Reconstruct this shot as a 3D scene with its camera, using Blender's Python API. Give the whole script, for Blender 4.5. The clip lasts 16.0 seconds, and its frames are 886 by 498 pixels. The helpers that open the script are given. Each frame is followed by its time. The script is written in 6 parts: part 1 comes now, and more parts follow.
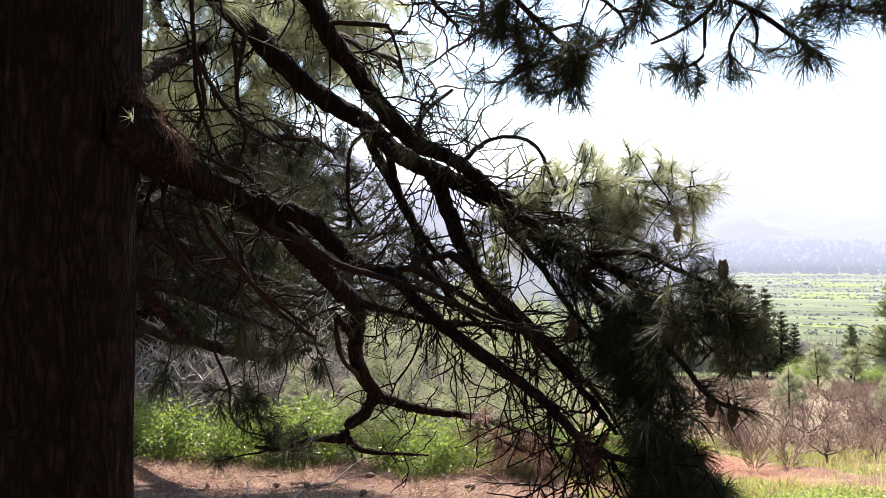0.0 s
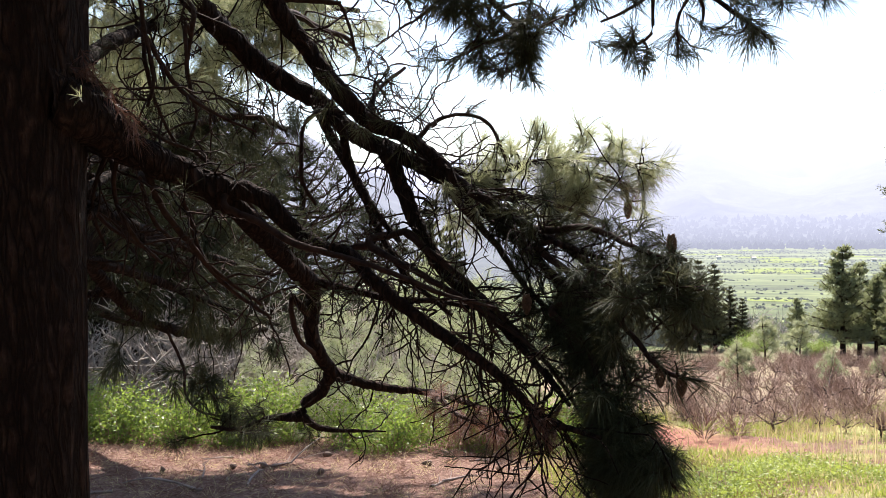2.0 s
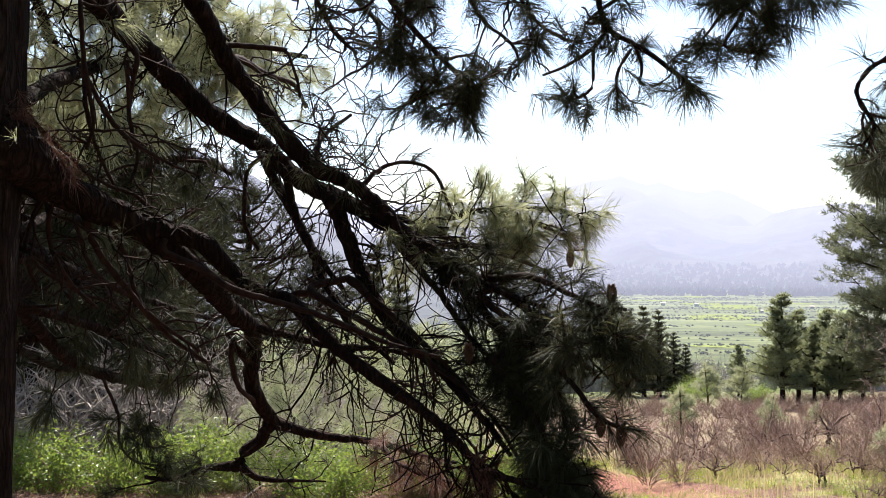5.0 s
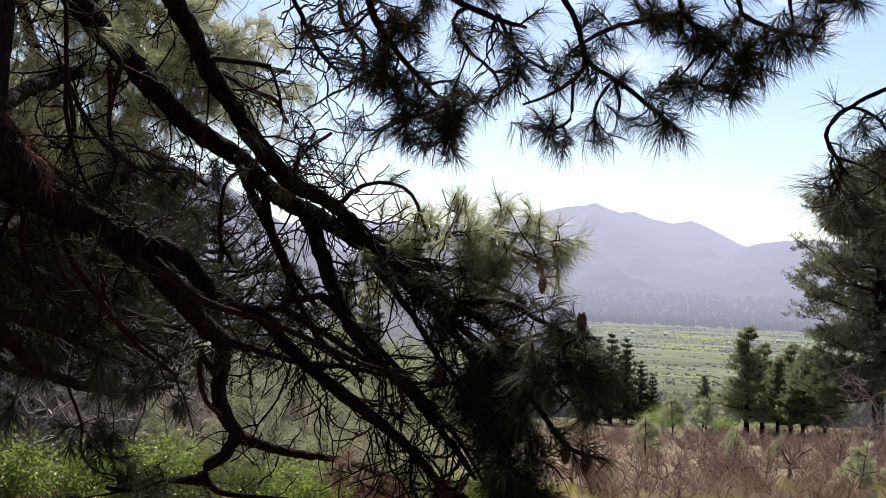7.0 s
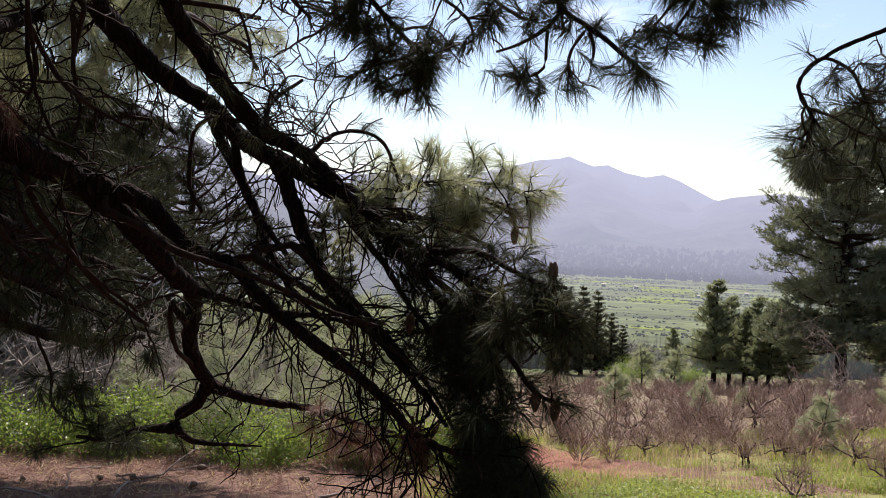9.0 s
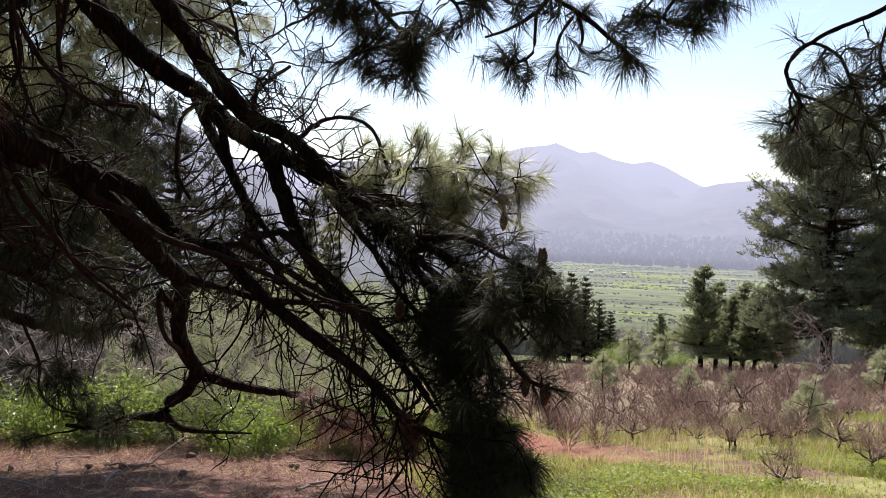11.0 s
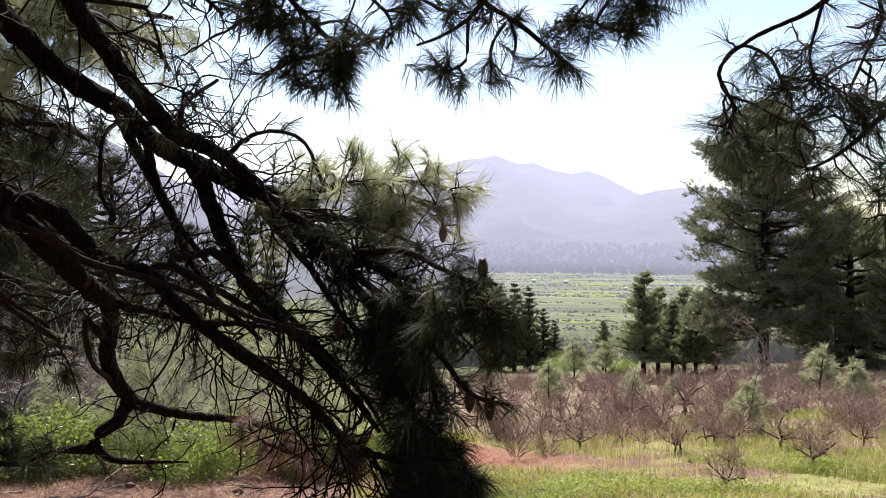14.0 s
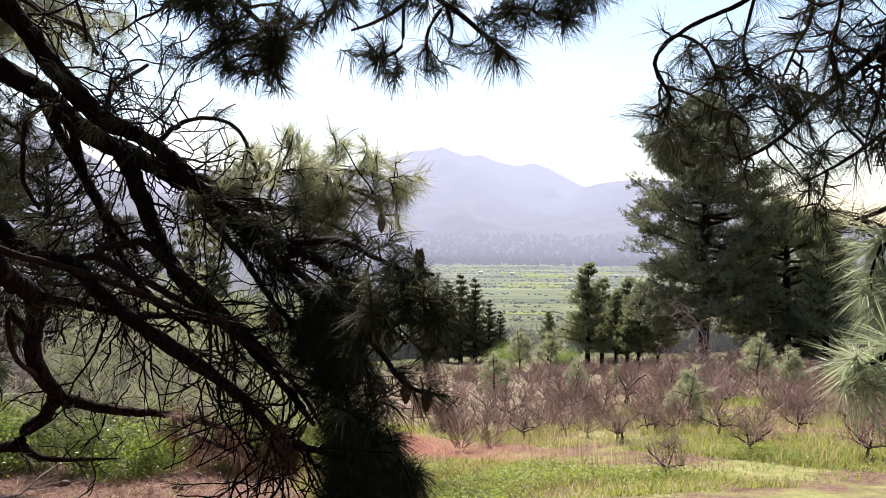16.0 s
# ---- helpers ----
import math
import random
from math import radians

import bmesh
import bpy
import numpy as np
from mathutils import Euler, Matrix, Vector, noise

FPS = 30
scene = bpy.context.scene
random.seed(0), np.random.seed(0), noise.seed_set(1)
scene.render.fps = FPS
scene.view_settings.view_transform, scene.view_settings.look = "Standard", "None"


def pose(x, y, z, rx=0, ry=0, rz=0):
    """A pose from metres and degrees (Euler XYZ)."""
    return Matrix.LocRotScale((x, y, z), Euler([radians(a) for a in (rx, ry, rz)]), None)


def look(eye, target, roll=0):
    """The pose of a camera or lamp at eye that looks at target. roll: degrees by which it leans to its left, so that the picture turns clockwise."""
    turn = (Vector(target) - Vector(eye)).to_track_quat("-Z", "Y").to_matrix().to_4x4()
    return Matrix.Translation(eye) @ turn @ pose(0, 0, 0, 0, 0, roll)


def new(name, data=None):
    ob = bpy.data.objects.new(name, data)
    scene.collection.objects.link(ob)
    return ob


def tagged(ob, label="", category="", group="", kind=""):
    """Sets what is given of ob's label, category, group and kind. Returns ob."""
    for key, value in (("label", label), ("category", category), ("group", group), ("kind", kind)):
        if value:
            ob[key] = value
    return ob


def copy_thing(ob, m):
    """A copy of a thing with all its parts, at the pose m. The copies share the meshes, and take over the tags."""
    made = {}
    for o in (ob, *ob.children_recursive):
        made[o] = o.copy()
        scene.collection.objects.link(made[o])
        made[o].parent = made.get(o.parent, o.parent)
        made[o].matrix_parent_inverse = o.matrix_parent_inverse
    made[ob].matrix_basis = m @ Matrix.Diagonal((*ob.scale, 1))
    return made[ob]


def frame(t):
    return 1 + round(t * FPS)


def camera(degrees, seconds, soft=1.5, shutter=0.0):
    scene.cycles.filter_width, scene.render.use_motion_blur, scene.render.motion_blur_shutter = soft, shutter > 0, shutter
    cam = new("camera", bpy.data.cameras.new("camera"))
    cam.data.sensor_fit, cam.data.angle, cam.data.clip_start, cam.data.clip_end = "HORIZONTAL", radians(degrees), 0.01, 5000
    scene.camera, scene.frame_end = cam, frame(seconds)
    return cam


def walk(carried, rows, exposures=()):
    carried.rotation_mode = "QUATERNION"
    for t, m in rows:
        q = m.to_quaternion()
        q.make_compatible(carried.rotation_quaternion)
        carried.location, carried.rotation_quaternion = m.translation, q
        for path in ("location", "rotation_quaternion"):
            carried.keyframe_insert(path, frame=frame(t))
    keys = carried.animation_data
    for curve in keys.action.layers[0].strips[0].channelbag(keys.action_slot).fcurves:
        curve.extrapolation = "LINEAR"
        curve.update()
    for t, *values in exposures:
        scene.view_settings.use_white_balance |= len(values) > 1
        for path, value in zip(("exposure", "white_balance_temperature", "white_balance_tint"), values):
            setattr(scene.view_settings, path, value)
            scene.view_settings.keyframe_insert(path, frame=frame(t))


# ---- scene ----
cam = camera(54.09, 16.0, soft=0.6)
walk(cam, [
    (0, pose(0.000, 0.000, 1.600, 89.61, 0.42, -0.00)),
    (0.5, pose(0.008, 0.003, 1.601, 89.43, 0.73, -0.94)),
    (1, pose(0.010, 0.001, 1.599, 89.24, 0.77, -1.99)),
    (1.5, pose(0.010, 0.000, 1.596, 89.02, 0.89, -2.77)),
    (2, pose(0.000, -0.027, 1.592, 88.21, 0.96, -3.00)),
    (2.5, pose(-0.004, -0.032, 1.588, 87.66, 0.89, -3.17)),
    (3, pose(0.004, -0.027, 1.592, 87.83, 0.99, -3.47)),
    (3.5, pose(0.004, -0.032, 1.591, 88.25, 0.77, -3.91)),
    (4, pose(0.010, -0.031, 1.597, 88.72, 0.86, -4.70)),
    (4.5, pose(0.016, -0.024, 1.603, 89.67, 0.73, -5.68)),
    (5, pose(0.021, -0.026, 1.607, 91.07, 0.33, -6.41)),
    (7.5, pose(0.011, -0.057, 1.617, 92.43, -2.38, -8.45)),
    (8, pose(0.018, -0.056, 1.612, 90.98, -2.11, -9.21)),
    (8.5, pose(0.017, -0.051, 1.608, 90.21, -2.61, -9.72)),
    (9, pose(0.020, -0.045, 1.604, 89.34, -2.36, -10.00)),
    (11.5, pose(0.013, -0.045, 1.597, 88.46, -1.79, -11.27)),
    (12, pose(0.018, -0.034, 1.594, 88.39, -1.32, -12.01)),
    (12.5, pose(0.022, -0.029, 1.596, 88.72, -1.19, -12.86)),
    (13, pose(0.028, -0.013, 1.598, 88.99, -1.02, -13.38)),
    (13.5, pose(0.032, 0.009, 1.598, 89.37, -0.68, -13.90)),
    (14, pose(0.048, 0.034, 1.596, 89.52, -0.32, -14.62)),
    (14.5, pose(0.058, 0.041, 1.596, 89.58, -0.53, -15.56)),
    (15, pose(0.068, 0.044, 1.594, 89.62, -0.46, -16.45)),
    (15.5, pose(0.078, 0.055, 1.591, 89.45, -0.33, -17.30)),
    (16, pose(0.097, 0.066, 1.588, 89.00, -0.30, -18.12)),
], exposures=[(0, 1.9, 6500, 15), (1.5, 1.85, 6500, 15), (3.5, 1.7, 6500, 15), (5.2, 1.58, 6500, 15), (7.4, 0.88, 6500, 18), (9.2, 0.93, 6500, 18), (11.3, 1.16, 6500, 18), (16, 1.31, 6500, 18)])

# ---- world and sun ----
SUN_AZ, SUN_EL = -6.0, 50.0          # degrees to the left of straight ahead, degrees up
world = bpy.data.worlds.new("sky")
scene.world = world
world.use_nodes = True
wn, wl = world.node_tree.nodes, world.node_tree.links
bg = wn["Background"]
sky = wn.new("ShaderNodeTexSky")
sky.sky_type, sky.sun_disc = "NISHITA", False
sky.sun_elevation, sky.sun_rotation = radians(SUN_EL), radians(-SUN_AZ)
sky.altitude, sky.air_density, sky.dust_density, sky.ozone_density = 900, 1.35, 1.0, 1.3
# thin wisps of cloud low in the sky
geo = wn.new("ShaderNodeTexCoord")
wmap = wn.new("ShaderNodeMapping")
wmap.inputs["Scale"].default_value = (2.2, 2.2, 7.0)
cloud = wn.new("ShaderNodeTexNoise")
cloud.inputs["Scale"].default_value, cloud.inputs["Detail"].default_value, cloud.inputs["Roughness"].default_value = 2.6, 8, 0.6
cramp = wn.new("ShaderNodeValToRGB")
cramp.color_ramp.elements[0].position, cramp.color_ramp.elements[1].position = 0.55, 0.86
wmix = wn.new("ShaderNodeMixRGB")
wmix.inputs[2].default_value = (10.0, 10.2, 10.6, 1)
wl.new(geo.outputs["Generated"], wmap.inputs["Vector"])
wl.new(wmap.outputs[0], cloud.inputs["Vector"])
wl.new(cloud.outputs["Fac"], cramp.inputs[0])
wl.new(cramp.outputs[0], wmix.inputs[0])
wl.new(sky.outputs[0], wmix.inputs[1])
wl.new(wmix.outputs[0], bg.inputs["Color"])
bg.inputs["Strength"].default_value = 0.075

sun = new("sun", bpy.data.lights.new("sun", "SUN"))
sun.data.energy, sun.data.angle, sun.data.color = 5.0, radians(0.53), (1.0, 0.955, 0.89)
sa, se = radians(SUN_AZ), radians(SUN_EL)
sun_dir = Vector((-math.sin(sa) * math.cos(se), math.cos(sa) * math.cos(se), math.sin(se)))
sun.matrix_world = look(tuple(sun_dir * 60), (0, 0, 0))


# ---- materials ----
def node(nt, kind, **inputs):
    n = nt.nodes.new(kind)
    for k, v in inputs.items():
        n.inputs[k.replace("_", " ")].default_value = v
    return n


def noise_col(nt, scale, stops, detail=6, rough=0.6, stretch=None, world_space=True, bands=None):
    """Noise through a ramp; stops are (position, colour)."""
    co = nt.nodes.new("ShaderNodeNewGeometry") if world_space else nt.nodes.new("ShaderNodeTexCoord")
    out = co.outputs["Position"] if world_space else co.outputs["Object"]
    if stretch:
        mp = nt.nodes.new("ShaderNodeMapping")
        mp.inputs["Scale"].default_value = stretch
        nt.links.new(out, mp.inputs["Vector"])
        out = mp.outputs[0]
    if bands:
        mp = nt.nodes.new("ShaderNodeMapping")
        mp.vector_type = "TEXTURE"
        mp.inputs["Rotation"].default_value = (0, 0, radians(-20))
        mp.inputs["Scale"].default_value = bands
        nt.links.new(out, mp.inputs["Vector"])
        out = mp.outputs[0]
    nz = node(nt, "ShaderNodeTexNoise", Scale=scale, Detail=detail, Roughness=rough)
    nt.links.new(out, nz.inputs["Vector"])
    ramp = nt.nodes.new("ShaderNodeValToRGB")
    els = ramp.color_ramp.elements
    while len(els) < len(stops):
        els.new(0.5)
    for e, (p, c) in zip(els, stops):
        e.position, e.color = p, (*c, 1)
    nt.links.new(nz.outputs["Fac"], ramp.inputs[0])
    return ramp.outputs[0], nz.outputs["Fac"]


def mix(nt, a, b, fac, mode="MIX"):
    m = nt.nodes.new("ShaderNodeMixRGB")
    m.blend_type = mode
    for s, v in ((0, fac), (1, a), (2, b)):
        if isinstance(v, (int, float)):
            m.inputs[s].default_value = v
        elif isinstance(v, tuple):
            m.inputs[s].default_value = (*v, 1)
        else:
            nt.links.new(v, m.inputs[s])
    return m.outputs[0]


def start(name):
    m = bpy.data.materials.new(name)
    m.use_nodes = True
    nt = m.node_tree
    return m, nt, nt.nodes["Principled BSDF"], nt.nodes["Material Output"]


def bump(nt, bsdf, height, strength=0.5, distance=0.02):
    b = node(nt, "ShaderNodeBump", Strength=strength, Distance=distance)
    nt.links.new(height, b.inputs["Height"])
    nt.links.new(b.outputs[0], bsdf.inputs["Normal"])


def solid(name, scale, stops, rough=0.8, bump_scale=40, bump_s=0.4, bump_d=0.01, stretch=None, spec=0.3):
    m, nt, b, out = start(name)
    c, f = noise_col(nt, scale, stops, stretch=stretch)
    nt.links.new(c, b.inputs["Base Color"])
    b.inputs["Roughness"].default_value = rough
    b.inputs["Specular IOR Level"].default_value = spec
    _, h = noise_col(nt, bump_scale, [(0, (0, 0, 0)), (1, (1, 1, 1))], stretch=stretch)
    bump(nt, b, h, bump_s, bump_d)
    return m


def leafy(name, stops, scale=3.0, trans=0.45, tcol=(0.30, 0.36, 0.06), rough=0.45, spec=0.4):
    """Leaf or needle: diffuse, a gloss, and light passing through."""
    m, nt, b, out = start(name)
    c, f = noise_col(nt, scale, stops, detail=4)
    isl = nt.nodes.new("ShaderNodeNewGeometry")
    hsv = node(nt, "ShaderNodeHueSaturation", Fac=1.0)
    mr = node(nt, "ShaderNodeMapRange")
    mr.inputs["To Min"].default_value, mr.inputs["To Max"].default_value = 0.65, 1.35
    nt.links.new(isl.outputs["Random Per Island"], mr.inputs["Value"])
    nt.links.new(mr.outputs[0], hsv.inputs["Value"])
    nt.links.new(c, hsv.inputs["Color"])
    nt.links.new(hsv.outputs[0], b.inputs["Base Color"])
    b.inputs["Roughness"].default_value, b.inputs["Specular IOR Level"].default_value = rough, spec
    t = node(nt, "ShaderNodeBsdfTranslucent")
    nt.links.new(mix(nt, hsv.outputs[0], tcol, 0.5), t.inputs["Color"])
    ms = nt.nodes.new("ShaderNodeMixShader")
    ms.inputs[0].default_value = trans
    nt.links.new(b.outputs[0], ms.inputs[1])
    nt.links.new(t.outputs[0], ms.inputs[2])
    nt.links.new(ms.outputs[0], out.inputs["Surface"])
    return m


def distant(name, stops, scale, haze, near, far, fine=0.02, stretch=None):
    """Far backdrop: land with haze painted in, as pale emission mixed over it. near, far: (metres, share of haze)."""
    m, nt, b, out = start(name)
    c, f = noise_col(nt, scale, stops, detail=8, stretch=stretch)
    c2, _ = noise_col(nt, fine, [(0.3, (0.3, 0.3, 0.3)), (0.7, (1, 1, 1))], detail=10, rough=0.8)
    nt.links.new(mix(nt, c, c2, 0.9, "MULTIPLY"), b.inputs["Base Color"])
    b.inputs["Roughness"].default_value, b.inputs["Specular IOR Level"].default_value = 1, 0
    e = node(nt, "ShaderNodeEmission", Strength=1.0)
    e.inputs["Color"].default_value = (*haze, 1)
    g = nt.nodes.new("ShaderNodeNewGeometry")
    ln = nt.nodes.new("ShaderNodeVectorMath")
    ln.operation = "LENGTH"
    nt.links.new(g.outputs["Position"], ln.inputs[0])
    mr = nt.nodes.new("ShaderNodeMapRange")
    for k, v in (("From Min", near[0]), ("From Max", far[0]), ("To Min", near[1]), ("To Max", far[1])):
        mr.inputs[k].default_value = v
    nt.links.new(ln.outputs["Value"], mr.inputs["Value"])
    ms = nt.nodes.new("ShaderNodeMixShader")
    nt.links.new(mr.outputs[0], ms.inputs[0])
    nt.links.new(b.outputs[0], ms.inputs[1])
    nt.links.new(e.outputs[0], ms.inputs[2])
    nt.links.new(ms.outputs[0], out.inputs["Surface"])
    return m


def bark_material(name, plates, cracks):
    m, nt, b, out = start(name)
    tc = nt.nodes.new("ShaderNodeNewGeometry")
    mp = node(nt, "ShaderNodeMapping", Scale=(1, 1, 0.22))
    nt.links.new(tc.outputs["Position"], mp.inputs["Vector"])
    nz = node(nt, "ShaderNodeTexNoise", Scale=9, Detail=5)
    nt.links.new(mp.outputs[0], nz.inputs["Vector"])
    wob = nt.nodes.new("ShaderNodeVectorMath")
    wob.operation = "MULTIPLY_ADD"
    wob.inputs[1].default_value = (0.22, 0.22, 0.22)
    nt.links.new(nz.outputs["Color"], wob.inputs[0])
    nt.links.new(mp.outputs[0], wob.inputs[2])
    v = node(nt, "ShaderNodeTexVoronoi", Scale=24)
    v.feature = "DISTANCE_TO_EDGE"
    nt.links.new(wob.outputs[0], v.inputs["Vector"])
    r = nt.nodes.new("ShaderNodeValToRGB")
    r.color_ramp.elements[0].position, r.color_ramp.elements[1].position = 0.0, 0.5
    nt.links.new(v.outputs["Distance"], r.inputs[0])
    c, f = noise_col(nt, 14, plates)
    nt.links.new(mix(nt, cracks, c, r.outputs[0]), b.inputs["Base Color"])
    fine, _ = noise_col(nt, 90, [(0, (0, 0, 0)), (1, (1, 1, 1))], stretch=(1, 1, 0.3))
    bump(nt, b, mix(nt, r.outputs[0], fine, 0.35), 0.9, 0.03)
    b.inputs["Roughness"].default_value, b.inputs["Specular IOR Level"].default_value = 0.95, 0.06
    return m


M_BARK = bark_material("bark", [(0.3, (0.022, 0.014, 0.0105)), (0.55, (0.044, 0.026, 0.019)), (0.75, (0.098, 0.060, 0.045))], (0.012, 0.008, 0.006))
M_TWIG = solid("twig bark", 30, [(0.3, (0.017, 0.0105, 0.008)), (0.7, (0.048, 0.029, 0.021))], 0.9, 120, 0.6, 0.004, spec=0.1)
# foreground needles in copies from shaded to sunlit, the light put into their colour
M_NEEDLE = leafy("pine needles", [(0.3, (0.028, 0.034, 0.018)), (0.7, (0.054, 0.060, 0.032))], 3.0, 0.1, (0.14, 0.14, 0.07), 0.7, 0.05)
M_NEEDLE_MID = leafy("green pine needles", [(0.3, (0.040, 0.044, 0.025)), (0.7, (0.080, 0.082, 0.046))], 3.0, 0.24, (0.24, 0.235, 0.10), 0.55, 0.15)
M_NEEDLE_PALE_LIT = leafy("pale and sunlit pine needles", [(0.3, (0.15, 0.175, 0.095)), (0.7, (0.27, 0.295, 0.165))], 3.0, 0.48, (0.52, 0.52, 0.28), 0.4, 0.4)
M_NEEDLE_SPRAY_LIT = leafy("sunlit-coloured spray needles", [(0.3, (0.28, 0.33, 0.21)), (0.7, (0.45, 0.50, 0.34))], 3.0, 0.48, (0.46, 0.52, 0.27), 0.4, 0.5)
M_NEEDLE_DRY = leafy("dry pine needles", [(0.3, (0.085, 0.042, 0.028)), (0.7, (0.165, 0.085, 0.055))], 6.0, 0.25, (0.26, 0.10, 0.06), 0.6, 0.3)
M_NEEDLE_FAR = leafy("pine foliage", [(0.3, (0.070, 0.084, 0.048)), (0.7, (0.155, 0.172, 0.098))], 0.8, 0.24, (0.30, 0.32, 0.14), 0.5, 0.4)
# lighter copy of the foliage above, sunlight put into its colour
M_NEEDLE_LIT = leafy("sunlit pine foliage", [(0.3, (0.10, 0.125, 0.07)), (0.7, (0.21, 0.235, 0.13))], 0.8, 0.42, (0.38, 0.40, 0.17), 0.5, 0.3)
M_NEEDLE_SAPLING = leafy("sapling needles", [(0.3, (0.19, 0.22, 0.13)), (0.7, (0.33, 0.36, 0.22))], 2.0, 0.45, (0.42, 0.45, 0.19), 0.45, 0.35)
M_LEAF = leafy("shrub leaves", [(0.32, (0.045, 0.085, 0.018)), (0.68, (0.18, 0.26, 0.06))], 7.0, 0.45, (0.36, 0.46, 0.06), 0.45, 0.35)
M_GRASS = leafy("grass", [(0.3, (0.13, 0.18, 0.035)), (0.7, (0.28, 0.29, 0.08))], 0.6, 0.45, (0.45, 0.50, 0.08), 0.5, 0.3)
M_WEED = leafy("weeds", [(0.3, (0.12, 0.17, 0.035)), (0.7, (0.26, 0.30, 0.07))], 0.9, 0.45, (0.42, 0.48, 0.07), 0.5, 0.25)
M_STRAW = leafy("dry grass", [(0.3, (0.34, 0.26, 0.13)), (0.7, (0.50, 0.40, 0.22))], 1.5, 0.4, (0.5, 0.4, 0.2), 0.6, 0.2)
M_VINE = solid("bare wood", 8, [(0.3, (0.17, 0.103, 0.080)), (0.7, (0.37, 0.250, 0.195))], 0.85, 60, 0.5, 0.005)
M_VINE_DARK = solid("dark stems", 8, [(0.3, (0.045, 0.03, 0.025)), (0.7, (0.11, 0.075, 0.06))], 0.9, 60, 0.5, 0.005)
M_GREY = solid("dead grey wood", 8, [(0.3, (0.20, 0.17, 0.145)), (0.7, (0.38, 0.33, 0.28))], 0.85, 60, 0.5, 0.005)
M_DEAD = solid("dead brown wood", 8, [(0.3, (0.15, 0.11, 0.09)), (0.7, (0.30, 0.235, 0.195))], 0.85, 60, 0.5, 0.005)
M_CONE = solid("pine cone", 40, [(0.3, (0.05, 0.03, 0.02)), (0.7, (0.15, 0.09, 0.055))], 0.7, 80, 0.6, 0.004)
M_STONE = solid("stone", 10, [(0.3, (0.10, 0.07, 0.06)), (0.7, (0.24, 0.18, 0.15))], 0.9, 50, 0.7, 0.01)


# ---- mesh tools ----
def mesh_np(name, verts, quads=None, tris=None, mat=None, smooth=False):
    me = bpy.data.meshes.new(name)
    verts = np.asarray(verts, dtype=np.float32).reshape(-1, 3)
    quads = np.asarray(quads if quads is not None and len(quads) else np.zeros((0, 4)), dtype=np.int32).reshape(-1, 4)
    tris = np.asarray(tris if tris is not None and len(tris) else np.zeros((0, 3)), dtype=np.int32).reshape(-1, 3)
    me.vertices.add(len(verts))
    me.vertices.foreach_set("co", verts.ravel())
    loops = np.concatenate([quads.ravel(), tris.ravel()])
    me.loops.add(len(loops))
    me.loops.foreach_set("vertex_index", loops)
    me.polygons.add(len(quads) + len(tris))
    starts = np.concatenate([np.arange(len(quads)) * 4, len(quads) * 4 + np.arange(len(tris)) * 3])
    me.polygons.foreach_set("loop_start", starts.astype(np.int32))
    if smooth:
        me.polygons.foreach_set("use_smooth", np.ones(len(quads) + len(tris), dtype=bool))
    me.update(calc_edges=True)
    me.validate()
    if mat:
        me.materials.append(mat)
    return me


def part(name, me, parent, label=""):
    ob = new(name, me)
    ob.parent = parent
    if label:
        tagged(ob, label)
    return ob


def unit(v):
    return v / np.maximum(np.linalg.norm(v, axis=-1, keepdims=True), 1e-9)


def spline(pts, step):
    """A smooth curve through the control points (x, y, z, radius), resampled."""
    p = np.asarray(pts, float)
    q = np.vstack([2 * p[0] - p[1], p, 2 * p[-1] - p[-2]])
    out = []
    for i in range(len(p) - 1):
        n = max(2, int(np.linalg.norm(p[i + 1, :3] - p[i, :3]) / step))
        t = (np.arange(n) / n)[:, None]
        a, b, c, d = q[i], q[i + 1], q[i + 2], q[i + 3]
        out.append(0.5 * (2 * b + (c - a) * t + (2 * a - 5 * b + 4 * c - d) * t ** 2 + (3 * b - a - 3 * c + d) * t ** 3))
    out.append(p[-1:])
    r = np.vstack(out)
    r[:, 3] = np.maximum(r[:, 3], 0.0008)
    return r


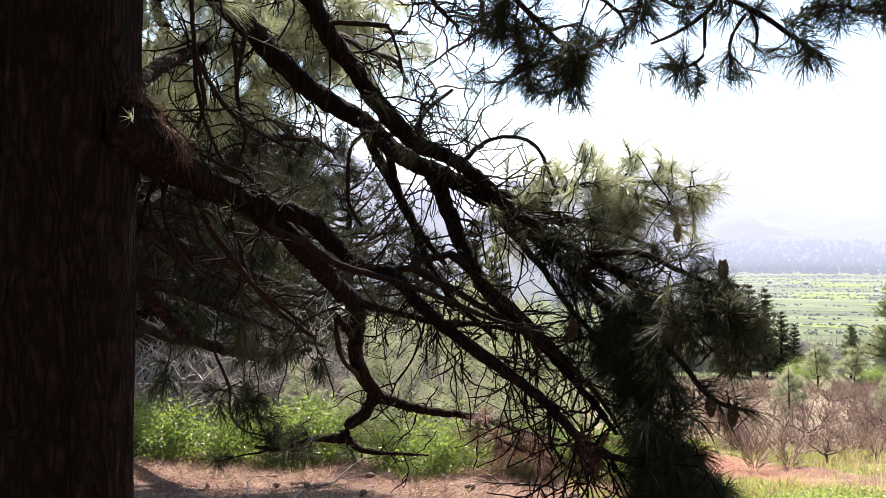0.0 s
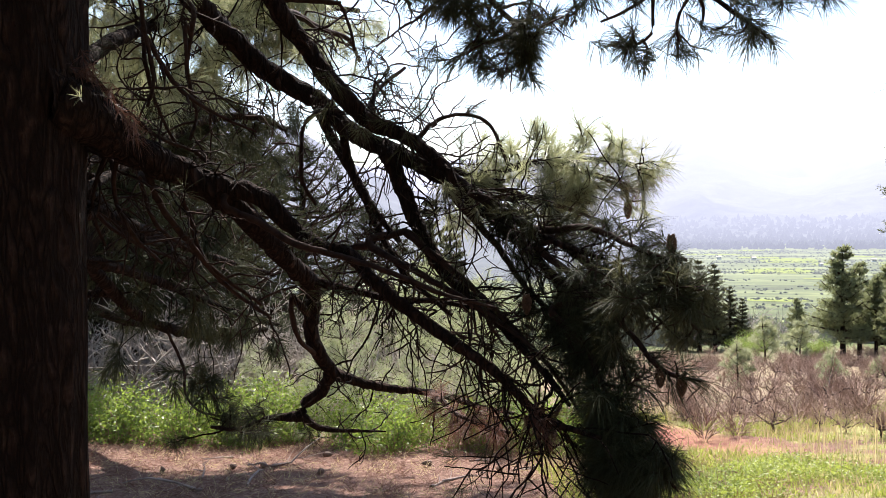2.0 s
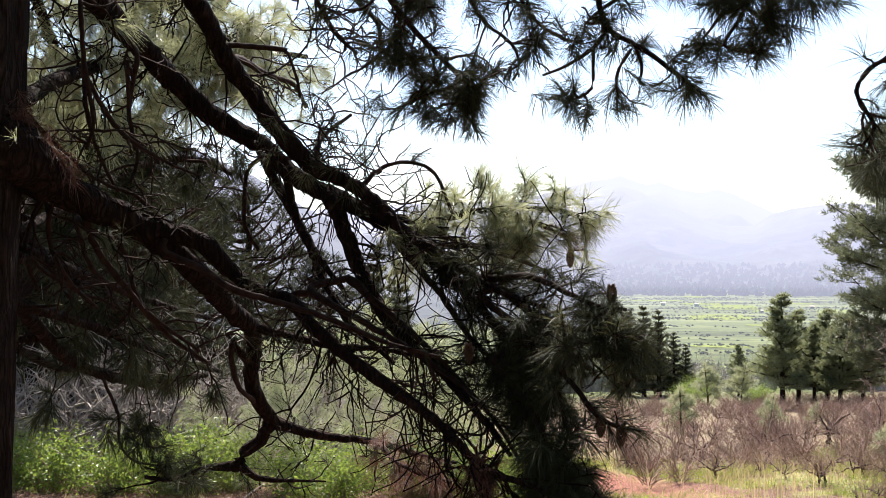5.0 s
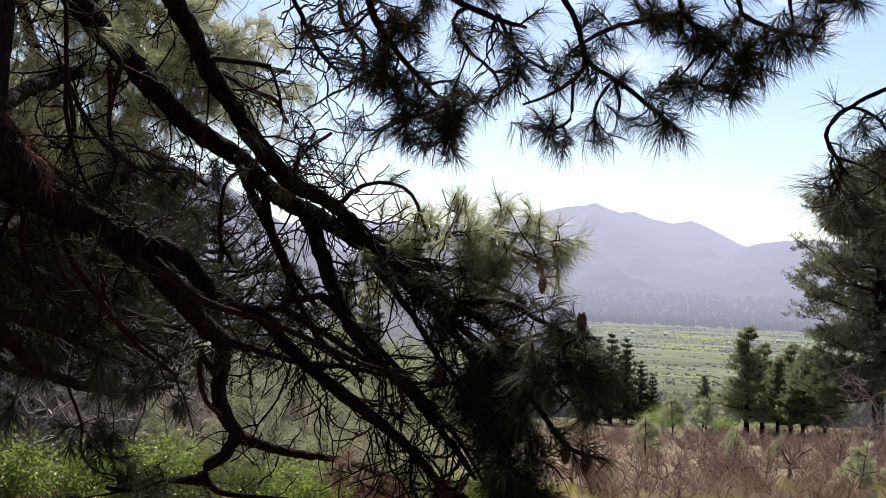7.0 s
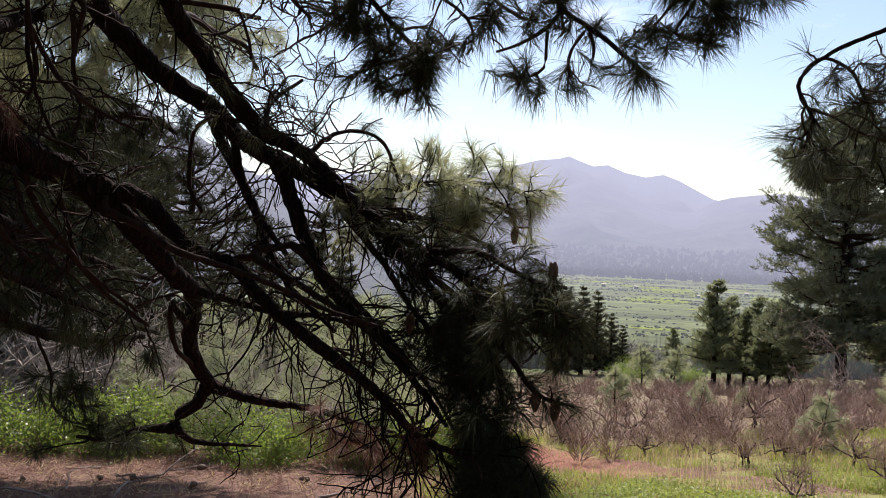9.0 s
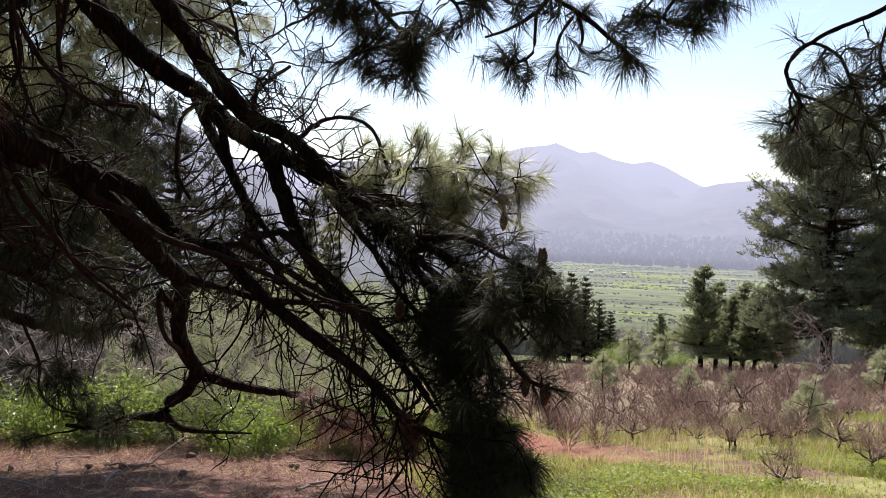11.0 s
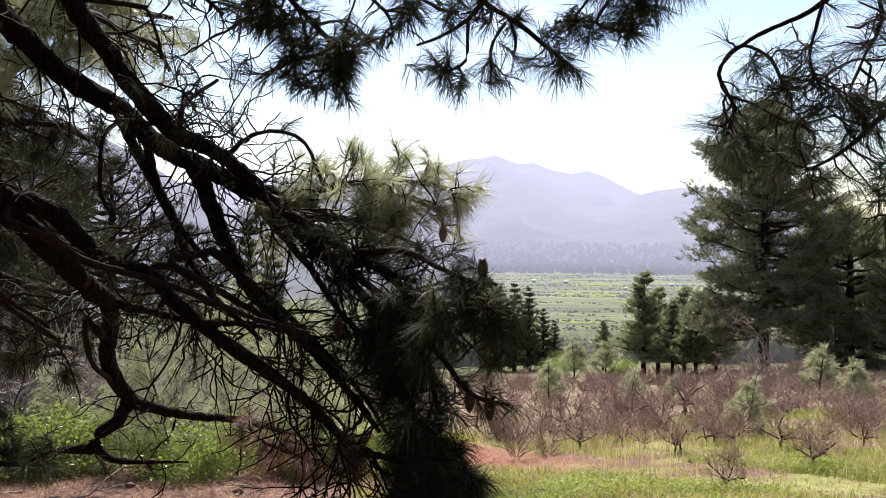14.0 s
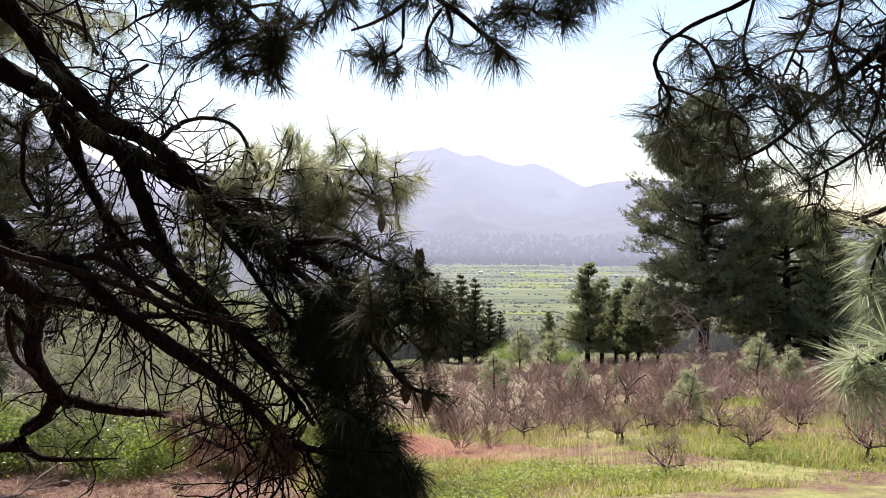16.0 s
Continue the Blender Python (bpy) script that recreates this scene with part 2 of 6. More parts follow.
class Wood:
    """Gathers round stems into one mesh."""

    def __init__(self, rng):
        self.v, self.q, self.n, self.rng = [], [], 0, rng

    def add(self, path, sides=6, rough=0.0):
        path = np.asarray(path, float)
        p, r = path[:, :3], path[:, 3]
        tan = unit(np.gradient(p, axis=0))
        up = np.where(np.abs(tan[:, 2:3]) > 0.9, np.array([[1.0, 0, 0]]), np.array([[0, 0, 1.0]]))
        a = unit(np.cross(tan, up))
        b = np.cross(tan, a)
        th = np.arange(sides) / sides * 2 * np.pi
        rr = r[:, None] * np.ones((1, sides))
        if rough:
            c0 = p[:, None, :] + r[:, None, None] * (np.cos(th)[None, :, None] * a[:, None, :] + np.sin(th)[None, :, None] * b[:, None, :])
            lump = sum(np.sin(c0 @ k + f) for k, f in ((np.array([70, 31, 44]), 0.3), (np.array([-38, 82, 57]), 1.7), (np.array([51, -64, 88]), 4.1), (np.array([130, 90, -110]), 2.2)))
            rr = rr * (1 + rough * lump * 0.7 + rough * 0.4 * self.rng.normal(size=rr.shape))
        ring = p[:, None, :] + rr[..., None] * (np.cos(th)[None, :, None] * a[:, None, :] + np.sin(th)[None, :, None] * b[:, None, :])
        m = len(p)
        self.v.append(ring.reshape(-1, 3))
        i, j = np.meshgrid(np.arange(m - 1), np.arange(sides), indexing="ij")
        k = (j + 1) % sides
        self.q.append(np.stack([i * sides + j, i * sides + k, (i + 1) * sides + k, (i + 1) * sides + j], -1).reshape(-1, 4) + self.n)
        self.n += m * sides

    def mesh(self, name, mat):
        return mesh_np(name, np.vstack(self.v), np.vstack(self.q), None, mat, True)


class Needles:
    """Gathers tufts of long needles into one mesh."""

    def __init__(self, rng):
        self.rng, self.sets, self.flat = rng, [], []

    def tuft(self, base, axis, n=90, length=0.2, width=0.0022, spread=(12, 75), droop=0.25, shaft=0.09, simple=False):
        g = self.rng
        axis = unit(np.asarray(axis, float))
        ref = np.array([0, 0, 1.0]) if abs(axis[2]) < 0.9 else np.array([1.0, 0, 0])
        a = unit(np.cross(axis, ref))
        b = np.cross(axis, a)
        th = g.uniform(0, 2 * np.pi, n)[:, None]
        ph = np.radians(g.uniform(spread[0], spread[1], n))[:, None]
        d = axis * np.cos(ph) + (a * np.cos(th) + b * np.sin(th)) * np.sin(ph)
        s = np.asarray(base, float) - axis * (g.uniform(0, 1, n)[:, None] * shaft)
        ln = (length * g.uniform(0.7, 1.12, n))[:, None]
        side = unit(np.cross(d, unit(g.normal(size=(n, 3)))))
        fall = np.array([0, 0, -1.0]) * droop
        dr = fall * ln * g.uniform(0.5, 1.4, n)[:, None]
        if simple:
            c = s + d * ln * 0.5 + dr * 0.25
            self.flat.append(np.stack([s, c - side * width / 2, s + d * ln + dr, c + side * width / 2], 1))
            return
        # two hair-fine needles to a bundle, and short ones that thicken the core
        for k in range(2):
            e = unit(d + g.normal(size=(n, 3)) * 0.09)
            le = ln * np.where(g.random(n) < 0.22, g.uniform(0.3, 0.6, n), g.uniform(0.85, 1.05, n))[:, None]
            de = fall * le * g.uniform(0.5, 1.4, n)[:, None]
            w = side * width * 0.34
            c = s + e * le * 0.5 + de * 0.25
            self.sets.append(np.stack([s - w * 0.8, s + w * 0.8, c - w, c + w, s + e * le + de], 1))

    def mesh(self, name, mat):
        if self.flat:
            v = np.concatenate(self.flat)
            return mesh_np(name, v.reshape(-1, 3), np.arange(len(v) * 4).reshape(-1, 4), None, mat)
        v = np.concatenate(self.sets)
        m = len(v)
        o = (np.arange(m) * 5)[:, None]
        q = o + np.array([[0, 1, 3, 2]])
        t = o + np.array([[2, 3, 4]])
        return mesh_np(name, v.reshape(-1, 3), q, t, mat)


def crooked(rng, start_p, direction, length, r0, r1, step=0.05, kink=0.35, droop=0.0, curl=0.0):
    """A knobbly twig: many short straight pieces with kinks between."""
    n = max(3, int(length / step))
    p, d = np.asarray(start_p, float), unit(np.asarray(direction, float))
    out = [(*p, r0)]
    bend = unit(rng.normal(size=3)) * curl
    for i in range(n):
        d = unit(d + rng.normal(size=3) * kink * 0.5 + bend + np.array([0, 0, -droop]))
        p = p + d * length / n
        r = r0 + (r1 - r0) * (i + 1) / n
        out.append((*p, r * (1.25 if rng.random() < 0.25 else 1.0)))
    return np.array(out), d


def ground_z(x, y):
    """The hillside: falls away ahead, evens out to the valley floor."""
    x, y = np.asarray(x, float), np.asarray(y, float)
    base = -0.125 * np.minimum(y, 396)
    base = np.where(y < 0, -0.125 * y, base)
    soft = np.clip((y - 340) / 110, 0, 1)
    base = np.where(y > 340, -42.5 - 6.9 * (soft - 0.5 * soft ** 2) * 2, base)
    bumps = 0.06 * np.sin(x * 0.9 + 1.3) * np.sin(y * 0.7) + 0.12 * np.sin(x * 0.23 + 0.5) * np.cos(y * 0.19)
    return base + bumps * np.clip(1.2 - np.hypot(x, y) / 400, 0, 1) + np.clip((-x - 4) / 14, 0, 1.5) * 0.5


# ---- ground, valley and mountains ----
def ground_material():
    m, nt, b, out = start("hillside soil and grass")
    litter, _ = noise_col(nt, 14, [(0.3, (0.085, 0.042, 0.030)), (0.52, (0.18, 0.103, 0.075)), (0.75, (0.33, 0.215, 0.16))], detail=8, rough=0.7)
    green, _ = noise_col(nt, 5, [(0.3, (0.16, 0.18, 0.05)), (0.7, (0.36, 0.33, 0.13))], detail=8, rough=0.7)
    red, _ = noise_col(nt, 7, [(0.3, (0.17, 0.066, 0.043)), (0.7, (0.31, 0.138, 0.098))], detail=8, rough=0.7)
    patch, _ = noise_col(nt, 0.8, [(0.42, (0, 0, 0)), (0.56, (1, 1, 1))], detail=5)
    # needle litter under the trees, grass in the open
    g = nt.nodes.new("ShaderNodeNewGeometry")
    sx = nt.nodes.new("ShaderNodeSeparateXYZ")
    nt.links.new(g.outputs["Position"], sx.inputs[0])
    edge = nt.nodes.new("ShaderNodeMath")
    edge.operation = "MULTIPLY_ADD"
    edge.inputs[1].default_value = 0.25
    nt.links.new(sx.outputs["X"], edge.inputs[0])
    nt.links.new(sx.outputs["Y"], edge.inputs[2])
    mr = node(nt, "ShaderNodeMapRange")
    for k, v in (("From Min", 12.0), ("From Max", 14.5)):
        mr.inputs[k].default_value = v
    nt.links.new(edge.outputs[0], mr.inputs["Value"])
    far = nt.nodes.new("ShaderNodeMapRange")
    far.inputs["From Min"].default_value, far.inputs["From Max"].default_value = 1.0, 4.5
    nt.links.new(sx.outputs["X"], far.inputs["Value"])
    opn = nt.nodes.new("ShaderNodeMath")
    opn.operation = "MAXIMUM"
    nt.links.new(mr.outputs[0], opn.inputs[0])
    nt.links.new(far.outputs[0], opn.inputs[1])
    brown, _ = noise_col(nt, 9, [(0.3, (0.11, 0.082, 0.055)), (0.7, (0.25, 0.19, 0.125))], detail=8, rough=0.7)
    sh = nt.nodes.new("ShaderNodeMath")
    sh.operation = "MULTIPLY_ADD"
    sh.inputs[1].default_value = 0.8
    nt.links.new(sx.outputs["X"], sh.inputs[0])
    nt.links.new(sx.outputs["Y"], sh.inputs[2])
    bz = node(nt, "ShaderNodeMapRange")
    for k, v in (("From Min", 17.0), ("From Max", 22.0), ("To Min", 0.0), ("To Max", 0.8)):
        bz.inputs[k].default_value = v
    nt.links.new(sh.outputs[0], bz.inputs["Value"])
    m1 = mix(nt, mix(nt, litter, mix(nt, green, litter, patch), opn.outputs[0]), brown, bz.outputs[0])
    # the red track crossing the slope
    wav, _ = noise_col(nt, 0.5, [(0, (0, 0, 0)), (1, (1, 1, 1))], detail=6)
    ty = nt.nodes.new("ShaderNodeMath")
    ty.operation = "MULTIPLY_ADD"
    ty.inputs[1].default_value = TRACK_SLOPE
    nt.links.new(sx.outputs["X"], ty.inputs[0])
    nt.links.new(sx.outputs["Y"], ty.inputs[2])
    ad = nt.nodes.new("ShaderNodeMath")
    ad.operation = "MULTIPLY_ADD"
    ad.inputs[1].default_value = 1.6
    nt.links.new(wav, ad.inputs[0])
    nt.links.new(ty.outputs[0], ad.inputs[2])
    dist = nt.nodes.new("ShaderNodeMath")
    dist.operation = "SUBTRACT"
    dist.inputs[1].default_value = TRACK_Y + 0.8
    nt.links.new(ad.outputs[0], dist.inputs[0])
    ab = nt.nodes.new("ShaderNodeMath")
    ab.operation = "ABSOLUTE"
    nt.links.new(dist.outputs[0], ab.inputs[0])
    tr = node(nt, "ShaderNodeMapRange")
    for k, v in (("From Min", 1.1), ("From Max", 2.3), ("To Min", 1.0), ("To Max", 0.0)):
        tr.inputs[k].default_value = v
    nt.links.new(ab.outputs[0], tr.inputs["Value"])
    # far down the slope and on the valley floor: scrub and plots
    vfine, _ = noise_col(nt, 0.12, [(0.35, (0.052, 0.066, 0.026)), (0.55, (0.090, 0.110, 0.036)), (0.72, (0.15, 0.17, 0.06))], detail=10, rough=0.8)
    plots, _ = noise_col(nt, 1.0, [(0.52, (0, 0, 0)), (0.60, (1, 1, 1))], detail=4, rough=0.5, bands=(160, 60, 60))
    bright, _ = noise_col(nt, 0.05, [(0.3, (0.10, 0.125, 0.045)), (0.7, (0.16, 0.18, 0.065))], detail=6)
    rows, _ = noise_col(nt, 1.0, [(0.40, (0.42, 0.44, 0.42)), (0.50, (1, 1, 1))], detail=5, rough=0.6, bands=(110, 17, 17))
    valley = mix(nt, mix(nt, vfine, bright, plots), rows, 0.85, "MULTIPLY")
    vr = node(nt, "ShaderNodeMapRange")
    vr.inputs["From Min"].default_value, vr.inputs["From Max"].default_value = 28, 55
    nt.links.new(sx.outputs["Y"], vr.inputs["Value"])
    tf = node(nt, "ShaderNodeMapRange")
    for k, v in (("From Min", 4.2), ("From Max", 5.6), ("To Min", 1.0), ("To Max", 0.0)):
        tf.inputs[k].default_value = v
    nt.links.new(sx.outputs["X"], tf.inputs["Value"])
    tm = nt.nodes.new("ShaderNodeMath")
    tm.operation = "MULTIPLY"
    nt.links.new(tr.outputs[0], tm.inputs[0])
    nt.links.new(tf.outputs[0], tm.inputs[1])
    col = mix(nt, mix(nt, m1, red, tm.outputs[0]), valley, vr.outputs[0])
    nt.links.new(col, b.inputs["Base Color"])
    _, h1 = noise_col(nt, 30, [(0, (0, 0, 0)), (1, (1, 1, 1))], detail=8, rough=0.75)
    bump(nt, b, h1, 0.9, 0.05)
    b.inputs["Roughness"].default_value, b.inputs["Specular IOR Level"].default_value = 0.95, 0.15
    # haze painted over the far valley floor: pale emission mixed in with distance
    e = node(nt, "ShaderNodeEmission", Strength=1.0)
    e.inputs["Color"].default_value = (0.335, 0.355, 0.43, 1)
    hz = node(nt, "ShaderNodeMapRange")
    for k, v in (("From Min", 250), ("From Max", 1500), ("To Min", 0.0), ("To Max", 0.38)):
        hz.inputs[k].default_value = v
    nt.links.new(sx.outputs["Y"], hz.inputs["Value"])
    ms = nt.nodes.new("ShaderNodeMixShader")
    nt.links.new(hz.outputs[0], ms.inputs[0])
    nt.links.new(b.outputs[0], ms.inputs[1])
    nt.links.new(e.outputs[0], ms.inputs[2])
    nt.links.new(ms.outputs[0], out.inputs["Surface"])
    return m


TRACK_Y, TRACK_SLOPE = 22.0, 2.2


def grid_mesh(name, xs, ys, mat):
    gx, gy = np.meshgrid(xs, ys)
    z = ground_z(gx, gy)
    near = np.hypot(gx, gy) < 60
    z = z + near * 0.025 * np.array([noise.noise((a * 1.7, b * 1.7, 0)) for a, b in zip(gx.ravel(), gy.ravel())]).reshape(gx.shape)
    v = np.stack([gx, gy, z], -1).reshape(-1, 3)
    w, h = len(xs), len(ys)
    i, j = np.meshgrid(np.arange(h - 1), np.arange(w - 1), indexing="ij")
    q = np.stack([i * w + j, i * w + j + 1, (i + 1) * w + j + 1, (i + 1) * w + j], -1).reshape(-1, 4)
    return mesh_np(name, v, q, None, mat, True)


xs = np.unique(np.concatenate([np.linspace(-4000, 4000, 41), np.linspace(-300, 400, 71), np.linspace(-40, 60, 101), np.linspace(-12, 20, 129)]))
ys = np.unique(np.concatenate([np.linspace(-300, 4600, 50), np.linspace(-20, 460, 97), np.linspace(-5, 60, 131), np.linspace(4, 20, 65)]))
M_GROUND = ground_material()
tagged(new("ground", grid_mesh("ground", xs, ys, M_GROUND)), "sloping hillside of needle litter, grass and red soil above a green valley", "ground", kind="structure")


def mountain(name, crest, foot_d, foot_z, mat, label, rough, seed, back=900):
    """A range whose skyline runs through the crest points, falling to its foot towards the valley."""
    c = np.asarray(crest, float)
    n = 260
    tt = np.linspace(0, len(c) - 1, n)
    line = np.stack([np.interp(tt, np.arange(len(c)), c[:, k]) for k in range(3)], -1)
    d = np.hypot(line[:, 0], line[:, 1])
    dirs = line[:, :2] / d[:, None]
    rows = []
    m = 50
    for k in range(m + 8):
        f = k / m
        if f <= 1:
            dd = foot_d + (d - foot_d) * f
            zz = foot_z + (line[:, 2] - foot_z) * f ** 1.6
        else:
            dd = d + (f - 1) * back * 4
            zz = line[:, 2] - (f - 1) * (line[:, 2] - foot_z) * 4
        env = math.sin(min(f, 1) * math.pi) if f < 1 else 0.0
        e2 = 0.05 if f >= 0.97 else 1.0
        nz = np.array([noise.fractal((a * dd_ / 500 + seed, b * dd_ / 900, seed), 1.0, 2.0, 6) for (a, b), dd_ in zip(dirs, dd)])
        zz = zz + nz * rough * (env + 0.06) * (line[:, 2] - foot_z) * e2
        rows.append(np.stack([dirs[:, 0] * dd, dirs[:, 1] * dd, zz], -1))
    v = np.stack(rows).reshape(-1, 3)
    h = m + 8
    i, j = np.meshgrid(np.arange(h - 1), np.arange(n - 1), indexing="ij")
    q = np.stack([i * n + j, i * n + j + 1, (i + 1) * n + j + 1, (i + 1) * n + j], -1).reshape(-1, 4)
    return tagged(new(name, mesh_np(name, v, q, None, mat, True)), label, "mountain", kind="structure")


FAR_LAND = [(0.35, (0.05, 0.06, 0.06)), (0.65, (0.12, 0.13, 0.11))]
# haze colour that the far materials give off as light
HAZE_GLOW = (0.335, 0.355, 0.445)
M_MTN_FAR = distant("far range", FAR_LAND, 0.004, HAZE_GLOW, (2300, 0.6), (4200, 0.88))
M_MTN_MID = distant("middle hills", FAR_LAND, 0.006, HAZE_GLOW, (1750, 0.46), (3200, 0.80))
M_MTN_NEAR = distant("near slopes", FAR_LAND, 0.01, HAZE_GLOW, (700, 0.2), (1300, 0.5))
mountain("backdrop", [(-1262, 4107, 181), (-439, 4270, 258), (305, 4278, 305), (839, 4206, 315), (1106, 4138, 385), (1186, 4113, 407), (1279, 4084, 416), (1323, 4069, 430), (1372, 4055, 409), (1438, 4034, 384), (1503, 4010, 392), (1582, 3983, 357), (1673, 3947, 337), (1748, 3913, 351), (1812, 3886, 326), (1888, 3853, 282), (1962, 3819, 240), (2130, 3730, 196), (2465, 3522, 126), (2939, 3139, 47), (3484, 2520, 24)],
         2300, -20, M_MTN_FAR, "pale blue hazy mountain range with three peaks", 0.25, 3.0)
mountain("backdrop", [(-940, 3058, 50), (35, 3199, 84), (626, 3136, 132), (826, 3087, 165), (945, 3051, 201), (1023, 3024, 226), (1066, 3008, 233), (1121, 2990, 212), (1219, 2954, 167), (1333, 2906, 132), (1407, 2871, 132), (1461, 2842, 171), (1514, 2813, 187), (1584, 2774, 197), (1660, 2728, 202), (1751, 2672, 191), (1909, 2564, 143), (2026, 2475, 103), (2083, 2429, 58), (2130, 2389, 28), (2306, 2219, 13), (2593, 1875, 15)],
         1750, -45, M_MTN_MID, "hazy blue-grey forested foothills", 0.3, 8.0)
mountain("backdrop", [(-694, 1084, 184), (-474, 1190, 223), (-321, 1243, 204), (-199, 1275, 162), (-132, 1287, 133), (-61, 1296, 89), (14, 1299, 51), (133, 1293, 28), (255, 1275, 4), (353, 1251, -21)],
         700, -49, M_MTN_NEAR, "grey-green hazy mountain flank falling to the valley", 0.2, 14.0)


# ---- the pine in the foreground ----
def thing(name, at, label, category, group="", kind=""):
    e = new(name)
    e.location = at
    return tagged(e, label, category, group, kind)


def local(path, at):
    p = np.array(path, float)
    p[:, :3] -= np.asarray(at)
    return p


def twigs_on(rng, wood, ndl, path, count, length, along=0.3, droop=0.05, tufts=0.3, span=(0.15, 1.0), r=0.0046, kink=0.75,
             depth=2, need=dict(), up=0.0, dry=None, dry_share=0.0, bias=(0, 0, 0)):
    """Knobbly side twigs along a limb, with their own side twigs, some ending in tufts."""
    n = len(path)
    tan = unit(np.gradient(path[:, :3], axis=0))
    for _ in range(count):
        i = int(rng.uniform(*span) * (n - 1))
        side = unit(np.cross(tan[i], rng.normal(size=3)))
        d = tan[i] * along + side + np.array([0, 0, up]) + np.array(bias)
        ln = rng.uniform(*length)
        tw, end = crooked(rng, path[i, :3], d, ln, r * rng.uniform(0.8, 1.3), max(r * 0.55, 0.0016), step=0.035, kink=kink * 0.72, droop=droop, curl=rng.uniform(0.02, 0.18))
        wood.add(tw, 4 if depth > 1 else 3)
        if depth and ln > 0.06:
            twigs_on(rng, wood, ndl, tw, rng.integers(1, 4), (ln * 0.3, ln * 0.65), 0.5, droop, tufts, (0.25, 0.95), r * 0.72, kink, depth - 1, need, up * 0.5, dry, dry_share)
        if rng.random() < tufts:
            target = dry if dry is not None and rng.random() < dry_share else ndl
            target.tuft(tw[-1, :3], end, **need)


PINE_AT = (-1.34, 3.02, float(ground_z(-1.34, 3.02)))
pine = thing("pine_tree", PINE_AT, "old pine with dark fissured bark and low sweeping needle-laden limbs", "tree")
rng = np.random.default_rng(11)


def trunk_mesh(path, rng, sides=96, ridge=0.035):
    """A trunk whose bark is broken into long upright plates."""
    p = spline(path, 0.03)
    th = np.arange(sides) / sides * 2 * np.pi
    rows = []
    for x, y, z, r in p:
        row = []
        for t in th:
            c, s = math.cos(t), math.sin(t)
            plate = noise.cell((c * 5.5 + 0.6 * noise.noise((c * 3, s * 3, z * 2)), s * 5.5, z * 2.2))
            q = r * (1 + ridge * (noise.noise((c * 4, s * 4, z * 1.4)) + 0.5 * noise.noise((c * 14, s * 14, z * 5)) + 0.9 * plate))
            row.append((x + c * q, y + s * q, z))
        rows.append(row)
    v = np.array(rows).reshape(-1, 3)
    i, j = np.meshgrid(np.arange(len(p) - 1), np.arange(sides), indexing="ij")
    k = (j + 1) % sides
    q = np.stack([i * sides + j, i * sides + k, (i + 1) * sides + k, (i + 1) * sides + j], -1).reshape(-1, 4)
    return mesh_np("trunk", v, q, None, M_BARK, True)


tr_path = local([(-1.38, 3.02, -0.85, 0.37), (-1.38, 3.02, -0.4, 0.30), (-1.37, 3.02, 0.3, 0.262), (-1.35, 3.02, 1.2, 0.255), (-1.32, 3.03, 2.1, 0.25), (-1.30, 3.04, 3.0, 0.245), (-1.28, 3.06, 4.5, 0.22), (-1.26, 3.1, 7.0, 0.15), (-1.24, 3.1, 9.5, 0.04)], PINE_AT)
part("trunk", trunk_mesh(tr_path, rng), pine, "dark reddish-brown plated bark")


GROWN = []


def limb(name, pts, label="", sides=12, rough=0.05, twigs=(), fine=0.025, mat=None, tips=(), tip_need=None):
    """One limb with its twigs as wood, and its needles as a part of it. tips: places where a twig ends in a tuft."""
    g = np.random.default_rng(len(pine.children) * 7 + 5)
    ctrl = local(pts, PINE_AT)
    if name == "branch" and GROWN:
        # a branch that starts beside a limb springs from it
        near = np.vstack(GROWN)
        gap = np.linalg.norm(near[:, :3] - ctrl[0, :3], axis=1)
        k = int(np.argmin(gap))
        if near[k, 3] < gap[k] < 0.3:
            ctrl = np.vstack([[*near[k, :3], ctrl[0, 3]], ctrl])
    path = spline(ctrl, fine)
    GROWN.append(path[::4].copy())
    w = path[:, 3:4] * 0.06 + 0.0006
    path[1:-1, :3] += g.normal(size=(len(path) - 2, 3)) * w[1:-1]
    path[:, 3] *= 1 + 0.10 * np.array([noise.noise((x * 9, y * 9, z * 9)) for x, y, z in path[:, :3]])
    wood, ndl, dry = Wood(g), Needles(g), Needles(g)
    wood.add(path, sides, rough)
    for tw in twigs:
        twigs_on(g, wood, ndl, path, dry=dry, **tw)
    for tip in tips:
        t = np.asarray(tip[:3]) - np.asarray(PINE_AT)
        k = int(np.argmin(np.linalg.norm(path[:, :3] - t, axis=1) + g.uniform(0, 0.05, len(path))))
        a = path[k, :3]
        m = max(3, int(np.linalg.norm(t - a) / 0.035))
        f = np.linspace(0, 1, m + 1)[:, None]
        bow = g.normal(size=3) * 0.12 * np.linalg.norm(t - a)
        tw = a + (t - a) * f + bow * np.sin(f * np.pi) + g.normal(size=(m + 1, 3)) * 0.004
        wood.add(np.column_stack([tw, np.linspace(0.004, 0.0022, m + 1)]), 5)
        ndl.tuft(tw[-1], tw[-1] - tw[-2], **(tip_need or FULL))
    ob = part(name, wood.mesh(name, M_BARK if path[0, 3] > 0.02 else M_TWIG), pine, label)
    if ndl.sets:
        part("needles", ndl.mesh("needles", mat or M_NEEDLE), ob, "long pine needles coloured paler as if sunlit" if mat in (M_NEEDLE_PALE_LIT, M_NEEDLE_SPRAY_LIT) else "long soft green pine needles" if mat else "long dark green pine needles")
    if dry.sets:
        part("dry_needles", dry.mesh("dry_needles", M_NEEDLE_DRY), ob, "hanging rust-brown dead needles")
    return ob


FULL = dict(n=38, length=0.12, width=0.0024, spread=(10, 80))
